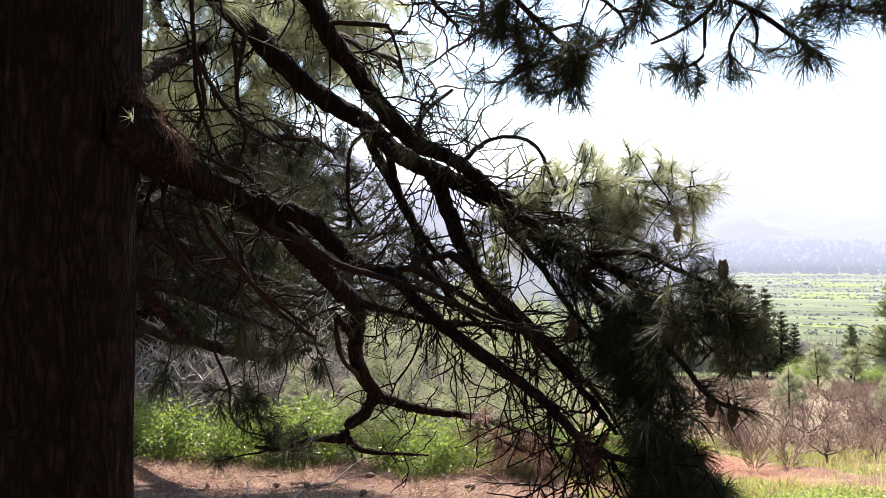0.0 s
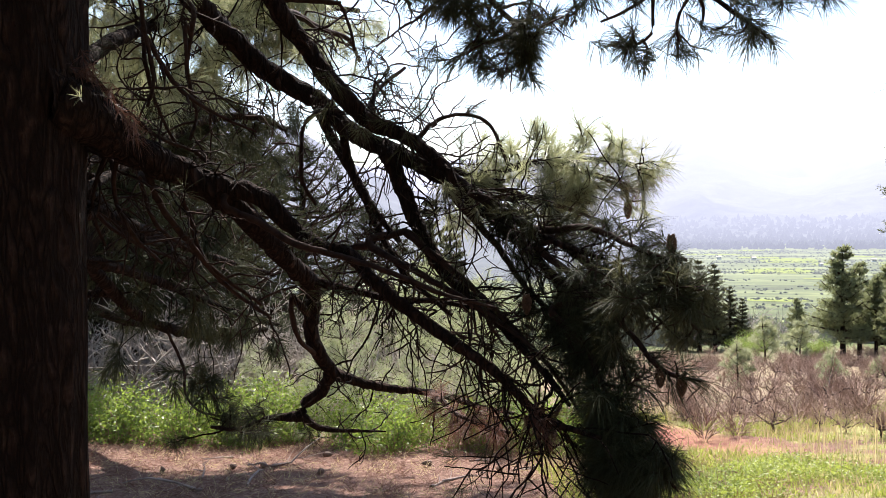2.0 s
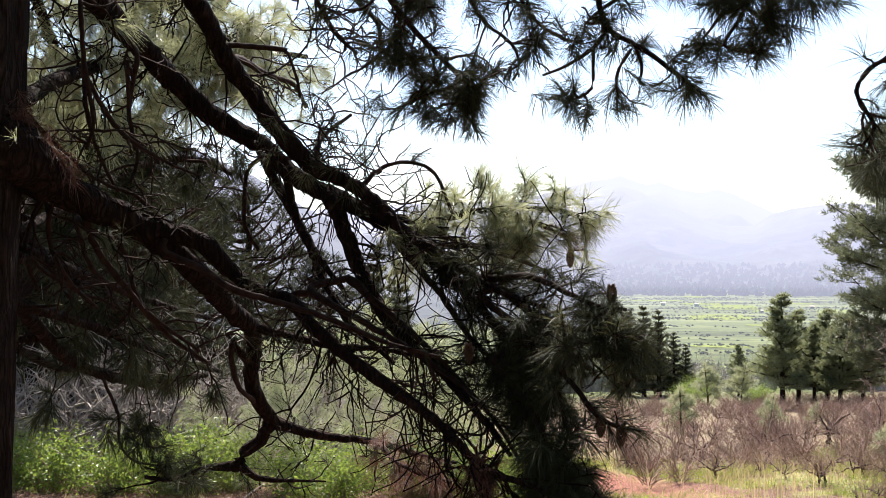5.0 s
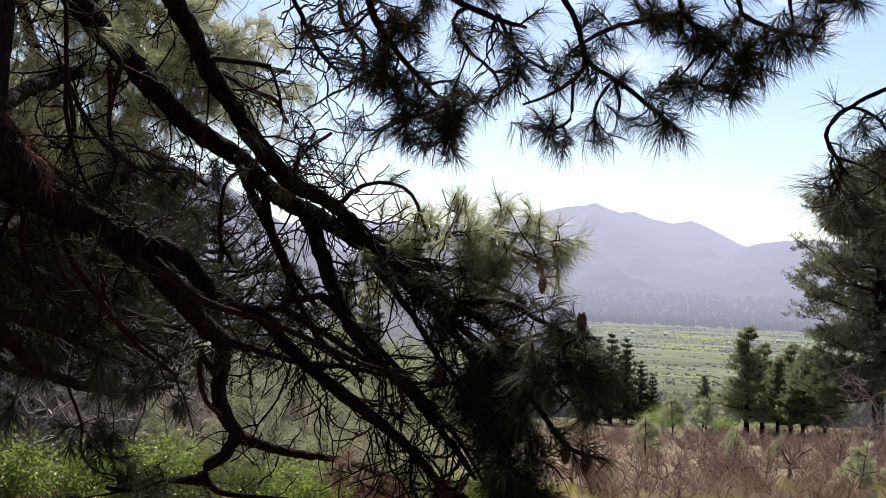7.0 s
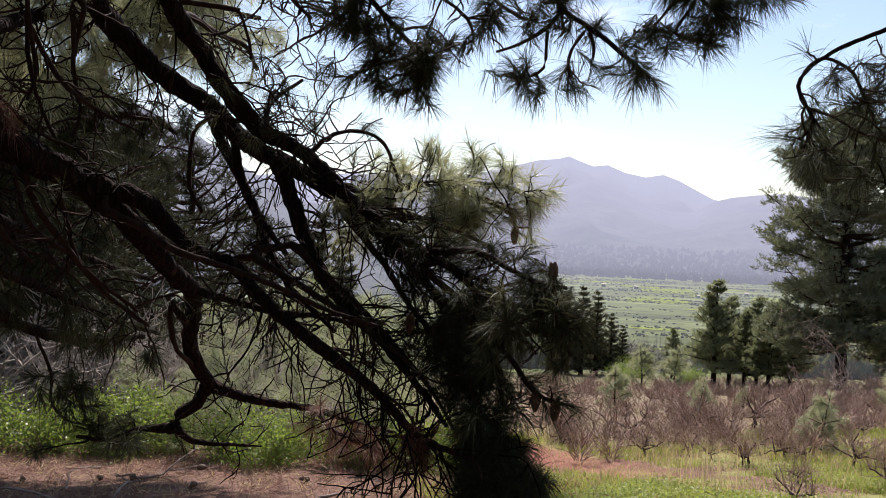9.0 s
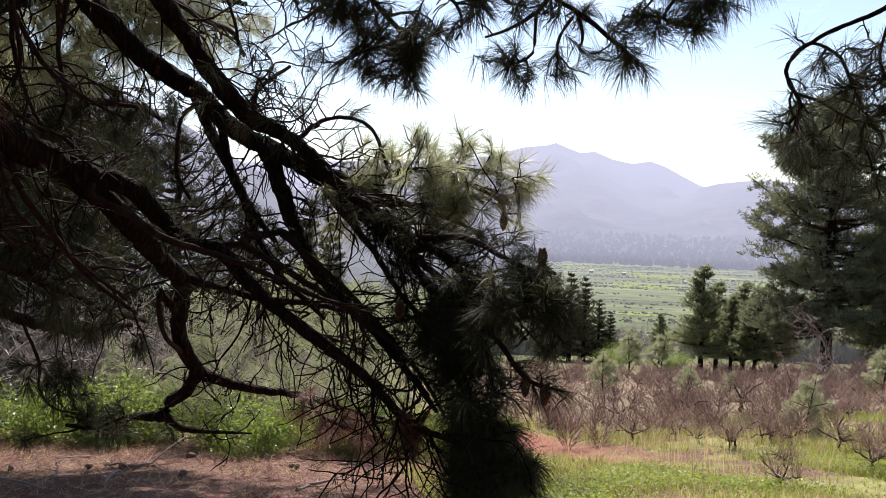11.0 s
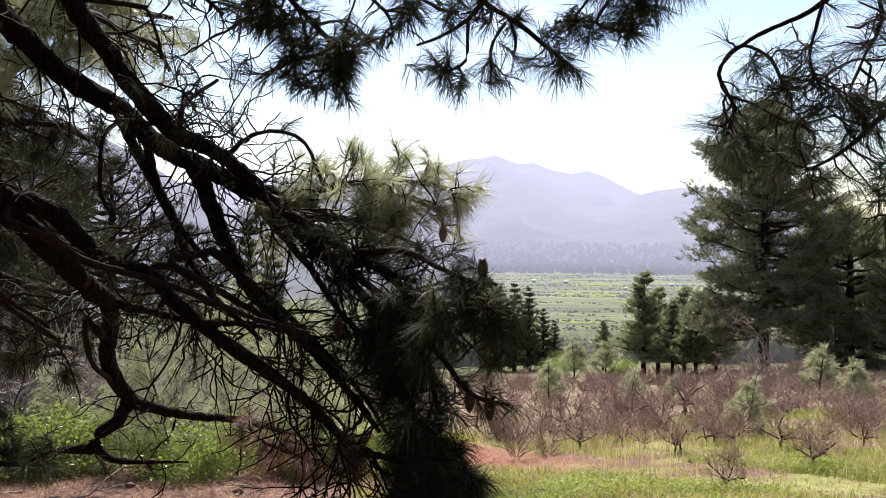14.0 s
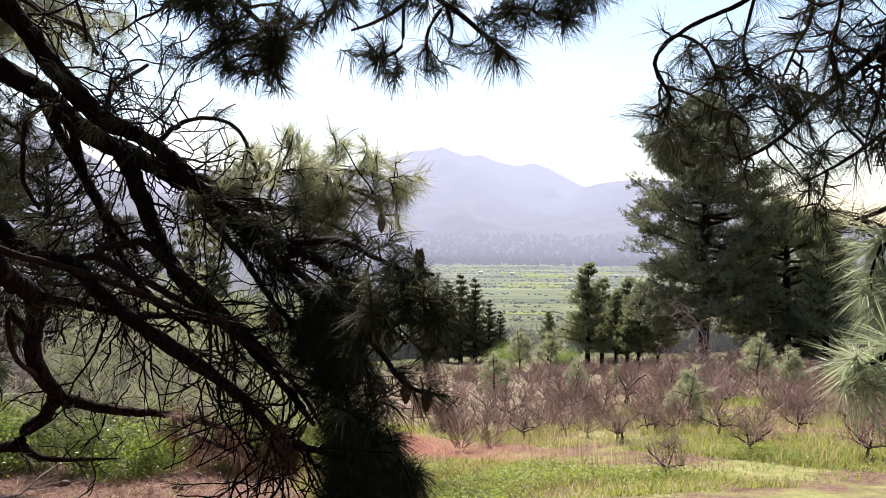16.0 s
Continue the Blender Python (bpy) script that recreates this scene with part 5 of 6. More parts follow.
# ---- trees further off ----
def clump_tree(name, height, spread, base_h, rng, limbs=46, mat=None, lean=0.0, clump=0.42, ribs=26, width=0.03, trunk_r=0.2, shape="dome", per=9):
    """A pine: tapered trunk, ascending limbs and a ragged crown of needle clumps. At the origin."""
    e = new(name)
    wood = Wood(rng)
    tp = spline([(0, 0, -0.4, trunk_r * 1.25), (0, 0, height * 0.2, trunk_r), (lean * 0.5, 0, height * 0.55, trunk_r * 0.7), (lean, 0, height * 0.97, trunk_r * 0.12)], 0.3)
    wood.add(tp, 10, 0.05)
    part("trunk", wood.mesh("trunk", M_BARK), e)
    nd = Needles(rng)
    for k in range(limbs):
        f = (k + rng.random()) / limbs
        z = base_h + (height * 0.97 - base_h) * f
        if shape == "dome":
            reach = spread * (0.8 + 0.7 * f if f < 0.3 else 1.01 * (1 - ((f - 0.3) / 0.72) ** 2.2)) * rng.uniform(0.7, 1.05)
        else:
            reach = spread * (1 - f) ** 0.78 * rng.uniform(0.65, 1.05) + 0.06
        a = rng.uniform(0, 2 * np.pi)
        i = min(len(tp) - 1, int(np.searchsorted(tp[:, 2], z)))
        rise = (0.15 + 0.6 * f) * reach
        d = np.array([math.cos(a), math.sin(a), 0])
        p0 = tp[i, :3]
        sag = rng.uniform(-0.15, 0.1) * reach
        path = spline([(*p0, 0.05 + 0.02 * reach * (1 - f)), (*(p0 + d * reach * 0.5 + np.array([0, 0, rise * 0.25 + sag])), 0.035), (*(p0 + d * reach + np.array([0, 0, rise])), 0.012)], 0.35)
        lw = Wood(rng)
        lw.add(path, 5, 0.05)
        m = max(1, int(per / 6 * (0.5 + reach / spread)))
        side = np.array([-d[1], d[0], 0])
        cl = clump if shape == "dome" else clump * (0.5 + 0.5 * (1 - f))
        for _ in range(m):
            t = rng.uniform(0.08, 1.0) ** 0.6
            p = path[int(t * (len(path) - 1)), :3]
            q = p + side * rng.normal() * 0.16 * reach + d * rng.uniform(0, 0.12) * reach + np.array([0, 0, rng.uniform(-0.02, 0.10) * reach])
            lw.add([(*p, 0.014), (*(p * 0.5 + q * 0.5 - np.array([0, 0, 0.04])), 0.011), (*q, 0.007)], 3)
            for _ in range(7):
                o = rng.normal(size=3) * cl * 0.5 * np.array([1, 1, 0.5])
                ax = o * 0.7 + d * 0.12 + rng.normal(size=3) * 0.05 + np.array([0, 0, 0.2])
                nd.tuft(q + o, ax, ribs, cl * 0.52, width, (8, 72), 0.05, cl * 0.6, simple=True)
        part("limb", lw.mesh("limb", M_TWIG), e)
    part("crown", nd.mesh("crown", mat or M_NEEDLE_FAR), e)
    return e


def on_ground(p):
    return (p[0], p[1], float(ground_z(p[0], p[1])))


def set_down(e, p, turn=0.0, scale=1.0):
    e.matrix_basis = Matrix.Translation(on_ground(p)) @ Matrix.Rotation(turn, 4, "Z") @ Matrix.Scale(scale, 4)
    return e


trng = np.random.default_rng(5)
big = clump_tree("pine_tree", 10.9, 3.3, 1.4, trng, 120, trunk_r=0.19, per=76, clump=0.38, ribs=14, width=0.026)
set_down(big, (20.48, 29.26, -3.72))
tagged(big, "tall broad pine with open ascending limbs on the slope", "tree")
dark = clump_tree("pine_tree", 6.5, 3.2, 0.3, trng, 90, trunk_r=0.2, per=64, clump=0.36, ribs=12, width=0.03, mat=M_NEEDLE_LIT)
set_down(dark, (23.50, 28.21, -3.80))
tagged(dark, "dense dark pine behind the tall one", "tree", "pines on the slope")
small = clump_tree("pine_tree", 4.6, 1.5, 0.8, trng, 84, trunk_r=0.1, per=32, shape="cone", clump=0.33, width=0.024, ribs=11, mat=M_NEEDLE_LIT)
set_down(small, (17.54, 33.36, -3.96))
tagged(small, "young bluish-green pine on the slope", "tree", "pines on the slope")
for p, tr, sc in (((19.08, 33.68, -3.95), 1.0, 0.75), ((19.40, 32.33, -3.89), 2.0, 0.8), ((22.62, 25.10, -3.08), 3.0, 1.1), ((21.08, 44.88, -5.62), 4.0, 0.6), ((20.63, 32.77, -3.88), 5.0, 0.8), ((19.50, 35.71, -4.26), 5.5, 0.9), ((21.00, 36.01, -4.36), 0.5, 0.9), ((24.37, 31.39, -3.84), 2.5, 1.3), ((27.60, 31.32, -3.96), 2.8, 1.4)):
    copy_thing(small, Matrix.Translation(on_ground(p)) @ Matrix.Rotation(tr, 4, "Z") @ Matrix.Scale(sc, 4))
cyp = clump_tree("pine_tree", 4.8, 1.25, 0.2, trng, 96, trunk_r=0.12, per=17, shape="cone", clump=0.28, ribs=9, width=0.034, mat=M_NEEDLE_MID)
set_down(cyp, (17.23, 46.47, -5.69))
tagged(cyp, "narrow dark pointed conifer in a clump", "tree", "clump of narrow conifers")
for p, tr, sc in (((16.47, 46.75, -5.70), 1.0, 1.05), ((16.02, 47.94, -5.85), 2.0, 1.0), ((18.34, 47.11, -5.82), 3.0, 0.75), ((15.69, 49.09, -6.00), 4.0, 0.9), ((18.0, 48.6, -5.85), 0.5, 0.85), ((18.75, 46.4, -5.85), 1.5, 0.6), ((2.18, 59.77, -3.96), 4.6, 2.2), ((3.7, 61.7, -4.2), 2.6, 2.0)):
    copy_thing(cyp, Matrix.Translation(on_ground(p)) @ Matrix.Rotation(tr, 4, "Z") @ Matrix.Scale(sc, 4))
lefty = clump_tree("pine_tree", 8.0, 3.0, 0.7, trng, 90, trunk_r=0.2, per=26, clump=0.34, width=0.026, ribs=10, mat=M_NEEDLE)
set_down(lefty, (-5.53, 21.95, -2.50))
tagged(lefty, "dark pine with drooping soft foliage beyond the trunk", "tree", "pines up the slope")
for p, tr, sc in (((-7.05, 19.45, -2.02), 1.0, 1.0), ((-4.52, 19.19, -1.74), 0.4, 0.9), ((-3.18, 29.38, -3.54), 2.0, 1.0), ((-1.18, 39.42, -5.06), 2.0, 0.9), ((-8.86, 18.72, -1.87), 2.5, 1.1), ((-4.38, 25.25, -2.81), 4.0, 0.9), ((-9.78, 16.02, -1.35), 3.0, 1.0), ((-8.15, 27.42, -3.16), 5.0, 1.2), ((2.59, 47.25, -6.42), 3.3, 0.7)):
    copy_thing(lefty, Matrix.Translation(on_ground(p)) @ Matrix.Rotation(tr, 4, "Z") @ Matrix.Scale(sc, 4))
# made-up pines with crowns above the view, added to shade the needle litter
tall = clump_tree("pine_tree", 12.4, 2.5, 9.4, trng, 50, trunk_r=0.14, per=26, clump=0.45, width=0.05, ribs=10, lean=3.2)
set_down(tall, (-5.6, 16.8))
tagged(tall, "made-up slender pine, its unseen high crown shading the ground", "tree", "pines up the slope")
copy_thing(tall, Matrix.Translation(on_ground((-8.4, 16.6))) @ Matrix.Rotation(0.2, 4, "Z"))
copy_thing(tall, Matrix.Translation(on_ground((-6.2, 16.5))) @ Matrix.Diagonal((1.85, 1, 1, 1)))
# more unseen crowns, added to block sky light from that shade
for p, tr in (((-8.4, 8.6), 0.0), ((-9.8, 12.0), 0.1), ((-9.0, 4.5), 0.1)):
    copy_thing(tall, Matrix.Translation(on_ground(p)) @ Matrix.Rotation(tr, 4, "Z"))
# unseen wood around and behind the camera, added to cut the sky light
back = clump_tree("pine_tree", 8.0, 3.0, 0.7, trng, 60, trunk_r=0.2, per=12, clump=0.45, width=0.05, ribs=9)
set_down(back, (4.5, -7.0))
tagged(back, "unseen pine added behind the camera to cut sky light", "tree", "pines up the slope")
for x, y, tr, sc in ((-4.5, -3.5, 0.3, 1.1), (-1.0, -6.0, 1.3, 1.2), (3.0, -5.0, 2.3, 1.0), (6.5, -3.0, 3.3, 1.1), (-7.5, -1.0, 4.3, 1.0), (9.5, -5.0, 0.9, 1.2), (-6.0, -8.0, 1.9, 1.3), (1.5, -10.0, 2.9, 1.3), (-8.5, 5.0, 3.9, 1.0), (7.0, -9.0, 4.9, 1.3)):
    copy_thing(back, Matrix.Translation(on_ground((x, y))) @ Matrix.Rotation(tr, 4, "Z") @ Matrix.Scale(sc, 4))


# ---- bare orchard shrubs ----
def bare_shrub(rng, height, width, stems=5, mat=None, mat2=None, trunk=0.0):
    """A leafless shrub: crooked stems, from a short trunk where one is given, and a fan of fine twigs."""
    e = new("bare_shrub")
    high = Wood(rng)
    top = np.array([0, 0, -0.05])
    if trunk:
        low = Wood(rng)
        st, _e = crooked(rng, (0, 0, -0.06), (rng.normal() * 0.2, rng.normal() * 0.2, 1), trunk + 0.06, 0.036, 0.028, 0.06, 0.3)
        low.add(st, 6, 0.12)
        part("trunk", low.mesh("trunk", M_VINE_DARK), e, "short dark crooked trunk")
        top = st[-1, :3]
    for k in range(stems):
        low = Wood(rng)
        a = (k + rng.uniform(0.1, 0.9)) / stems * 2 * np.pi
        d = np.array([math.cos(a), math.sin(a), rng.uniform(0.4, 1.0)])
        st, end = crooked(rng, top + rng.normal(size=3) * np.array([0.03, 0.03, 0]), d, height * rng.uniform(0.4, 0.65), 0.024, 0.012, 0.09, 0.55)
        low.add(st, 5)
        part("stem", low.mesh("stem", mat2 or M_VINE_DARK), e, "dark crooked stem")
        for _ in range(8):
            i = rng.integers(1, len(st))
            d2 = unit(rng.normal(size=3) * 0.7 + np.array([d[0] * 0.5, d[1] * 0.5, 0.75]))
            b, e2 = crooked(rng, st[i, :3], d2, height * rng.uniform(0.3, 0.6) * width, 0.010, 0.005, 0.15, 0.4)
            high.add(b, 3)
            for _ in range(3):
                j = rng.integers(1, len(b))
                d3 = unit(rng.normal(size=3) * 0.9 + np.array([0, 0, 0.6]))
                c, _e = crooked(rng, b[j, :3], d3, height * rng.uniform(0.12, 0.3), 0.0055, 0.003, 0.15, 0.4)
                high.add(c, 3)
    part("twig_mass", high.mesh("twig_mass", mat or M_VINE), e)
    return e


def scatter(kinds, places, lo, hi, rng):
    for x, y in places:
        src = kinds[rng.integers(len(kinds))]
        s = rng.uniform(lo, hi)
        copy_thing(src, Matrix.Translation(on_ground((x, y))) @ Matrix.Rotation(rng.uniform(0, 6.28), 4, "Z") @ Matrix.Scale(s, 4))


srng = np.random.default_rng(21)
shrubs = []
for k in range(5):
    s = bare_shrub(srng, 1.05, 1.0, 5, trunk=0.24)
    set_down(s, (5.0 + k * 1.6, 15.0 + 0.6 * k))
    tagged(s, "leafless reddish-brown orchard shrub with dark crooked stems", "shrub", "bare shrubs on the slope")
    shrubs.append(s)
places = []
while len(places) < 292:
    y = 8.0 + 30 * srng.random() ** 1.3
    x = srng.uniform(0.28 * y, 1.05 * y + 2)
    if (x < 5.7 and y + TRACK_SLOPE * x < TRACK_Y + 3.0) or (x - 4.5) * 1.2 + (y - 8) < 2.4 + 4.2 * srng.random() ** 2 or x < 4.6 and y < 12:
        continue
    places.append((x, y))
scatter(shrubs, places, 0.36, 0.62, srng)
scatter(shrubs[:1], [(5.25, 8.15)], 0.42, 0.44, srng)
# the rest of the old orchard, too many to count
rest = Wood(srng)
for _ in range(430):
    y = 12 + 27 * srng.random()
    x = srng.uniform(0.3 * y, 1.05 * y + 2)
    z, hgt = float(ground_z(x, y)), srng.uniform(0.4, 0.75)
    for _ in range(34):
        a = srng.uniform(0, 6.28)
        st = np.array([x + math.cos(a) * 0.12 * srng.random(), y + math.sin(a) * 0.12 * srng.random(), z + srng.uniform(0, 0.45) * hgt])
        tw, _e = crooked(srng, st, (math.cos(a) * 0.8, math.sin(a) * 0.8, srng.uniform(0.3, 1.3)), hgt * srng.uniform(0.4, 0.85), 0.008, 0.003, 0.2, 0.5)
        rest.add(tw, 3)
tagged(new("orchard_shrubs", rest.mesh("orchard_shrubs", M_VINE)), "mass of leafless pinkish-brown orchard shrubs", "shrub", kind="stuff")
# a taller thicket of dead wood beyond the foreground pine
dead = []
for k in range(3):
    s = bare_shrub(srng, 1.9, 1.0, 6, mat=M_GREY)
    set_down(s, (-5.5 + k * 2.0, 14.6 + 0.5 * k))
    tagged(s, "tall thicket shrub of pale dead twigs", "shrub", "dead thicket under the pines")
    dead.append(s)
scatter(dead, [(srng.uniform(-8, 1.0), srng.uniform(14, 19)) for _ in range(38)], 1.1, 1.8, srng)


snag = bare_shrub(srng, 4.3, 0.8, 9, mat=M_DEAD, mat2=M_DEAD)
set_down(snag, (16.43, 23.62, -2.81))
tagged(snag, "bare grey leafless tree in front of the tall pine", "tree")
scatter([dead[0], dead[1]], [(24.7, 56.3, -7.4)[:2], (27.2, 59.5, -7.9)[:2], (27.5, 57.2, -7.6)[:2], (31.1, 62.0, -8.5)[:2], (26.0, 62.1, -8.3)[:2]], 1.4, 2.0, srng)


# ---- young pines in the open ----
def young_pine(rng, height, whorls, mat=M_NEEDLE_SAPLING, n=46, wide=0.0055):
    e = new("young_pine")
    wood, nd = Wood(rng), Needles(rng)
    st, end = crooked(rng, (0, 0, -0.05), (0, 0, 1), height, 0.03, 0.008, 0.12, 0.1)
    wood.add(st, 6)
    nd.tuft(st[-1, :3], (0, 0, 1), n, 0.2, wide, (5, 70), 0.2, 0.2, simple=True)
    for k in range(whorls):
        f = (k + 0.5) / whorls
        p = st[int((0.08 + 0.85 * f) * (len(st) - 1)), :3]
        for q in range(5):
            a = rng.uniform(0, 6.28)
            d = np.array([math.cos(a), math.sin(a), 0.55])
            ln = height * (0.42 - 0.28 * f) * rng.uniform(0.7, 1.2)
            b, be = crooked(rng, p, d, ln, 0.009, 0.005, 0.08, 0.25)
            wood.add(b, 4)
            for i in range(2, len(b), 2):
                nd.tuft(b[i, :3], be + np.array([0, 0, 0.4]), n // 2, 0.19, wide, (15, 85), 0.3, 0.12, simple=True)
            nd.tuft(b[-1, :3], be + np.array([0, 0, 0.5]), n, 0.2, wide, (10, 75), 0.3, 0.12, simple=True)
    part("stem", wood.mesh("stem", M_TWIG), e)
    part("foliage", nd.mesh("foliage", mat), e)
    return e


youngs = []
for k, p in enumerate(((-0.53, 12.30, -0.56), (0.88, 11.79, -0.48), (0.31, 13.87, -0.30))):
    s = young_pine(srng, 2.8, 11)
    set_down(s, p, 0.0, 0.8)
    tagged(s, "young pine bush with pale grey-green long needles", "young pine", "young pines")
    youngs.append(s)
for p, sc in (((-1.21, 12.75, -0.63), 0.75), ((1.28, 11.28, -0.24), 0.65), ((2.11, 13.21, -0.22), 0.85), ((-2.01, 13.68, -0.61), 0.7), ((-0.28, 16.90, -0.27), 1.3), ((1.59, 16.82, -0.27), 1.2), ((0.4, 18.6), 1.5), ((1.5, 18.2), 1.35), ((2.6, 17.4), 1.3)):
    copy_thing(youngs[srng.integers(3)], Matrix.Translation(on_ground(p)) @ Matrix.Rotation(srng.uniform(0, 6.28), 4, "Z") @ Matrix.Scale(sc, 4))
sapling = young_pine(srng, 1.3, 5, mat=M_NEEDLE_PALE_LIT, n=64, wide=0.010)
set_down(sapling, (8.41, 21.09, -2.62), 0.0, 0.95)
tagged(sapling, "small soft green pine sapling among the bare shrubs", "pine sapling", "pine saplings")
for p, sc in (((15.30, 35.47, -4.43), 1.6), ((17.83, 37.61, -4.73), 1.6), ((14.41, 18.30, -2.29), 1.1), ((14.06, 16.66, -2.12), 0.9), ((8.60, 12.63, -1.59), 0.85), ((13.59, 14.41, -1.93), 1.0), ((9.90, 19.36, -2.39), 0.85), ((11.72, 20.62, -2.71), 0.6)):
    copy_thing(sapling, Matrix.Translation(on_ground(p)) @ Matrix.Rotation(srng.uniform(0, 6.28), 4, "Z") @ Matrix.Scale(sc, 4))


# ---- leafy bushes and grass ----
def leaf_bush(rng, w, h, n, name="green_bush", leaf=0.045, mat=None):
    e = new(name)
    wood = Wood(rng)
    base, ax = [], []
    for _ in range(26):
        a, t = rng.uniform(0, 6.28), rng.uniform(0, 1)
        st, end = crooked(rng, (math.cos(a) * w * 0.25 * t, math.sin(a) * w * 0.25 * t, -0.03), (math.cos(a) * t * 0.8, math.sin(a) * t * 0.8, 1), h * rng.uniform(0.6, 1.05), 0.008, 0.003, 0.08, 0.35)
        wood.add(st, 3)
        base.append(st)
    pts = np.vstack([b[1:, :3] for b in base])
    idx = rng.integers(0, len(pts), n)
    c = pts[idx] + rng.normal(size=(n, 3)) * 0.075 * np.array([1.3, 1.3, 1.0]) * w
    c[:, 2] = np.maximum(c[:, 2], 0.02)
    nrm = unit(rng.normal(size=(n, 3)) + np.array([0, 0, 0.5]))
    u = unit(np.cross(nrm, rng.normal(size=(n, 3))))
    v = np.cross(nrm, u)
    s = (leaf * rng.uniform(0.6, 1.3, n))[:, None]
    verts = np.stack([c - u * s * 0.5, c + v * s * 0.28 + nrm * s * 0.06, c + u * s * 0.6, c - v * s * 0.28 + nrm * s * 0.06], 1).reshape(-1, 3)
    q = np.arange(n * 4).reshape(-1, 4)
    part("stem_mass", wood.mesh("stem_mass", M_VINE), e)
    part("foliage", mesh_np("foliage", verts, q, None, mat or M_LEAF), e)
    return e


bushes = []
for k in range(3):
    b = leaf_bush(srng, 1.3, 0.95, 4400, leaf=0.044)
    set_down(b, (-4.2 + k * 0.9, 13.0 - 0.1 * k))
    tagged(b, "bright green leafy bush at the shade's edge", "bush", "green bushes at the shade's edge")
    bushes.append(b)
scatter(bushes, [(-4.8, 13.2), (-2.2, 12.7), (-1.6, 13.0), (-0.6, 12.0), (0.2, 12.0), (-3.0, 13.8), (1.0, 11.2), (1.8, 11.6), (-5.6, 13.6), (-0.2, 11.2), (2.4, 10.9)], 0.6, 1.1, srng)


scatter(bushes, [(16.49, 40.38, -4.94)[:2], (18.41, 43.89, -5.37)[:2], (19.31, 39.12, -4.87)[:2]], 1.0, 1.4, srng)


def blades(name, pts, rng, lo, hi, width, mat, label, lean=0.5):
    """Upright blades scattered over the ground as one sheet of stuff."""
    n = len(pts)
    z = ground_z(pts[:, 0], pts[:, 1]) - 0.02
    c = np.column_stack([pts, z])
    h = rng.uniform(lo, hi, n)[:, None]
    a = rng.uniform(0, 6.28, n)
    side = np.column_stack([np.cos(a), np.sin(a), np.zeros(n)]) * width
    ln = rng.normal(size=(n, 3)) * np.array([1, 1, 0]) * lean
    mid = c + np.array([0, 0, 0.6]) * h + ln * h * 0.35
    top = c + np.array([0, 0, 1.0]) * h + ln * h
    v = np.stack([c - side, c + side, mid + side * 0.7, mid - side * 0.7, top], 1).reshape(-1, 3)
    o = (np.arange(n) * 5)[:, None]
    return tagged(new(name, mesh_np(name, v, o + np.array([[0, 1, 2, 3]]), o + np.array([[3, 2, 4]]), mat)), label, "grass", kind="stuff")


def field(rng, n, x0, x1, y0, y1, thr, s, seed):
    out = []
    while len(out) < n:
        x, y = rng.uniform(x0, x1), rng.uniform(y0, y1)
        if noise.noise((x * s, y * s, seed)) > thr + rng.normal() * 0.12:
            if abs(y + TRACK_SLOPE * x - TRACK_Y) > 1.7 or rng.random() < 0.06:
                out.append((x, y))
    return np.array(out)


blades("grass", field(srng, 38000, 1.5, 14, 7.0, 16, -0.1, 0.7, 1.0), srng, 0.03, 0.13, 0.007, M_GRASS, "short yellow-green grass and weeds on the slope")
blades("grass", field(srng, 9000, 3.5, 14, 7.0, 14, -0.6, 0.9, 31.0), srng, 0.04, 0.16, 0.006, M_STRAW, "thin yellowing grass between the weeds")
blades("grass", field(srng, 16000, 2.8, 9.5, 7.0, 10.5, -1.0, 0.9, 47.0), srng, 0.02, 0.09, 0.006, M_GRASS, "short sunlit yellow-green turf")
blades("dry_grass", field(srng, 3600, 1.6, 18, 8, 18, 0.0, 0.5, 5.0), srng, 0.1, 0.35, 0.004, M_STRAW, "scattered straw-coloured dry grass")


blades("dry_stalks", np.column_stack([srng.normal(4.85, 0.3, 100), srng.normal(9.3, 0.5, 100)]), srng, 0.2, 0.75, 0.004, M_STRAW, "tall dry straw-coloured stalks", 0.12)
blades("dry_stalks", np.column_stack([srng.uniform(4.5, 10, 160), srng.uniform(8, 13, 160)]), srng, 0.2, 0.6, 0.004, M_STRAW, "tall dry straw-coloured stalks", 0.2)


def leaf_sheet(name, pts, rng, size, height, mat, label, category="weeds"):
    """Low leafy plants as one sheet of stuff."""
    n = len(pts)
    c = np.column_stack([pts, ground_z(pts[:, 0], pts[:, 1]) + rng.uniform(0.01, 1, n) ** 1.3 * height])
    nrm = unit(rng.normal(size=(n, 3)) * 0.7 + np.array([0, 0, 1.0]))
    u = unit(np.cross(nrm, rng.normal(size=(n, 3))))
    w = np.cross(nrm, u)
    s = (size * rng.uniform(0.5, 1.3, n))[:, None]
    v = np.stack([c - u * s * 0.5, c + w * s * 0.3, c + u * s * 0.6, c - w * s * 0.3], 1).reshape(-1, 3)
    return tagged(new(name, mesh_np(name, v, np.arange(n * 4).reshape(-1, 4), None, mat)), label, category, kind="stuff")


leaf_sheet("weeds", field(srng, 30000, 2.2, 7.5, 7.0, 10.4, 0.0, 0.9, 9.0), srng, 0.026, 0.13, M_WEED, "low bright green leafy weeds")
leaf_sheet("weeds", field(srng, 20000, 4.0, 14, 7.0, 16, 0.08, 0.7, 12.0), srng, 0.026, 0.10, M_WEED, "patches of green weeds among the shrubs")
lit = Needles(srng)
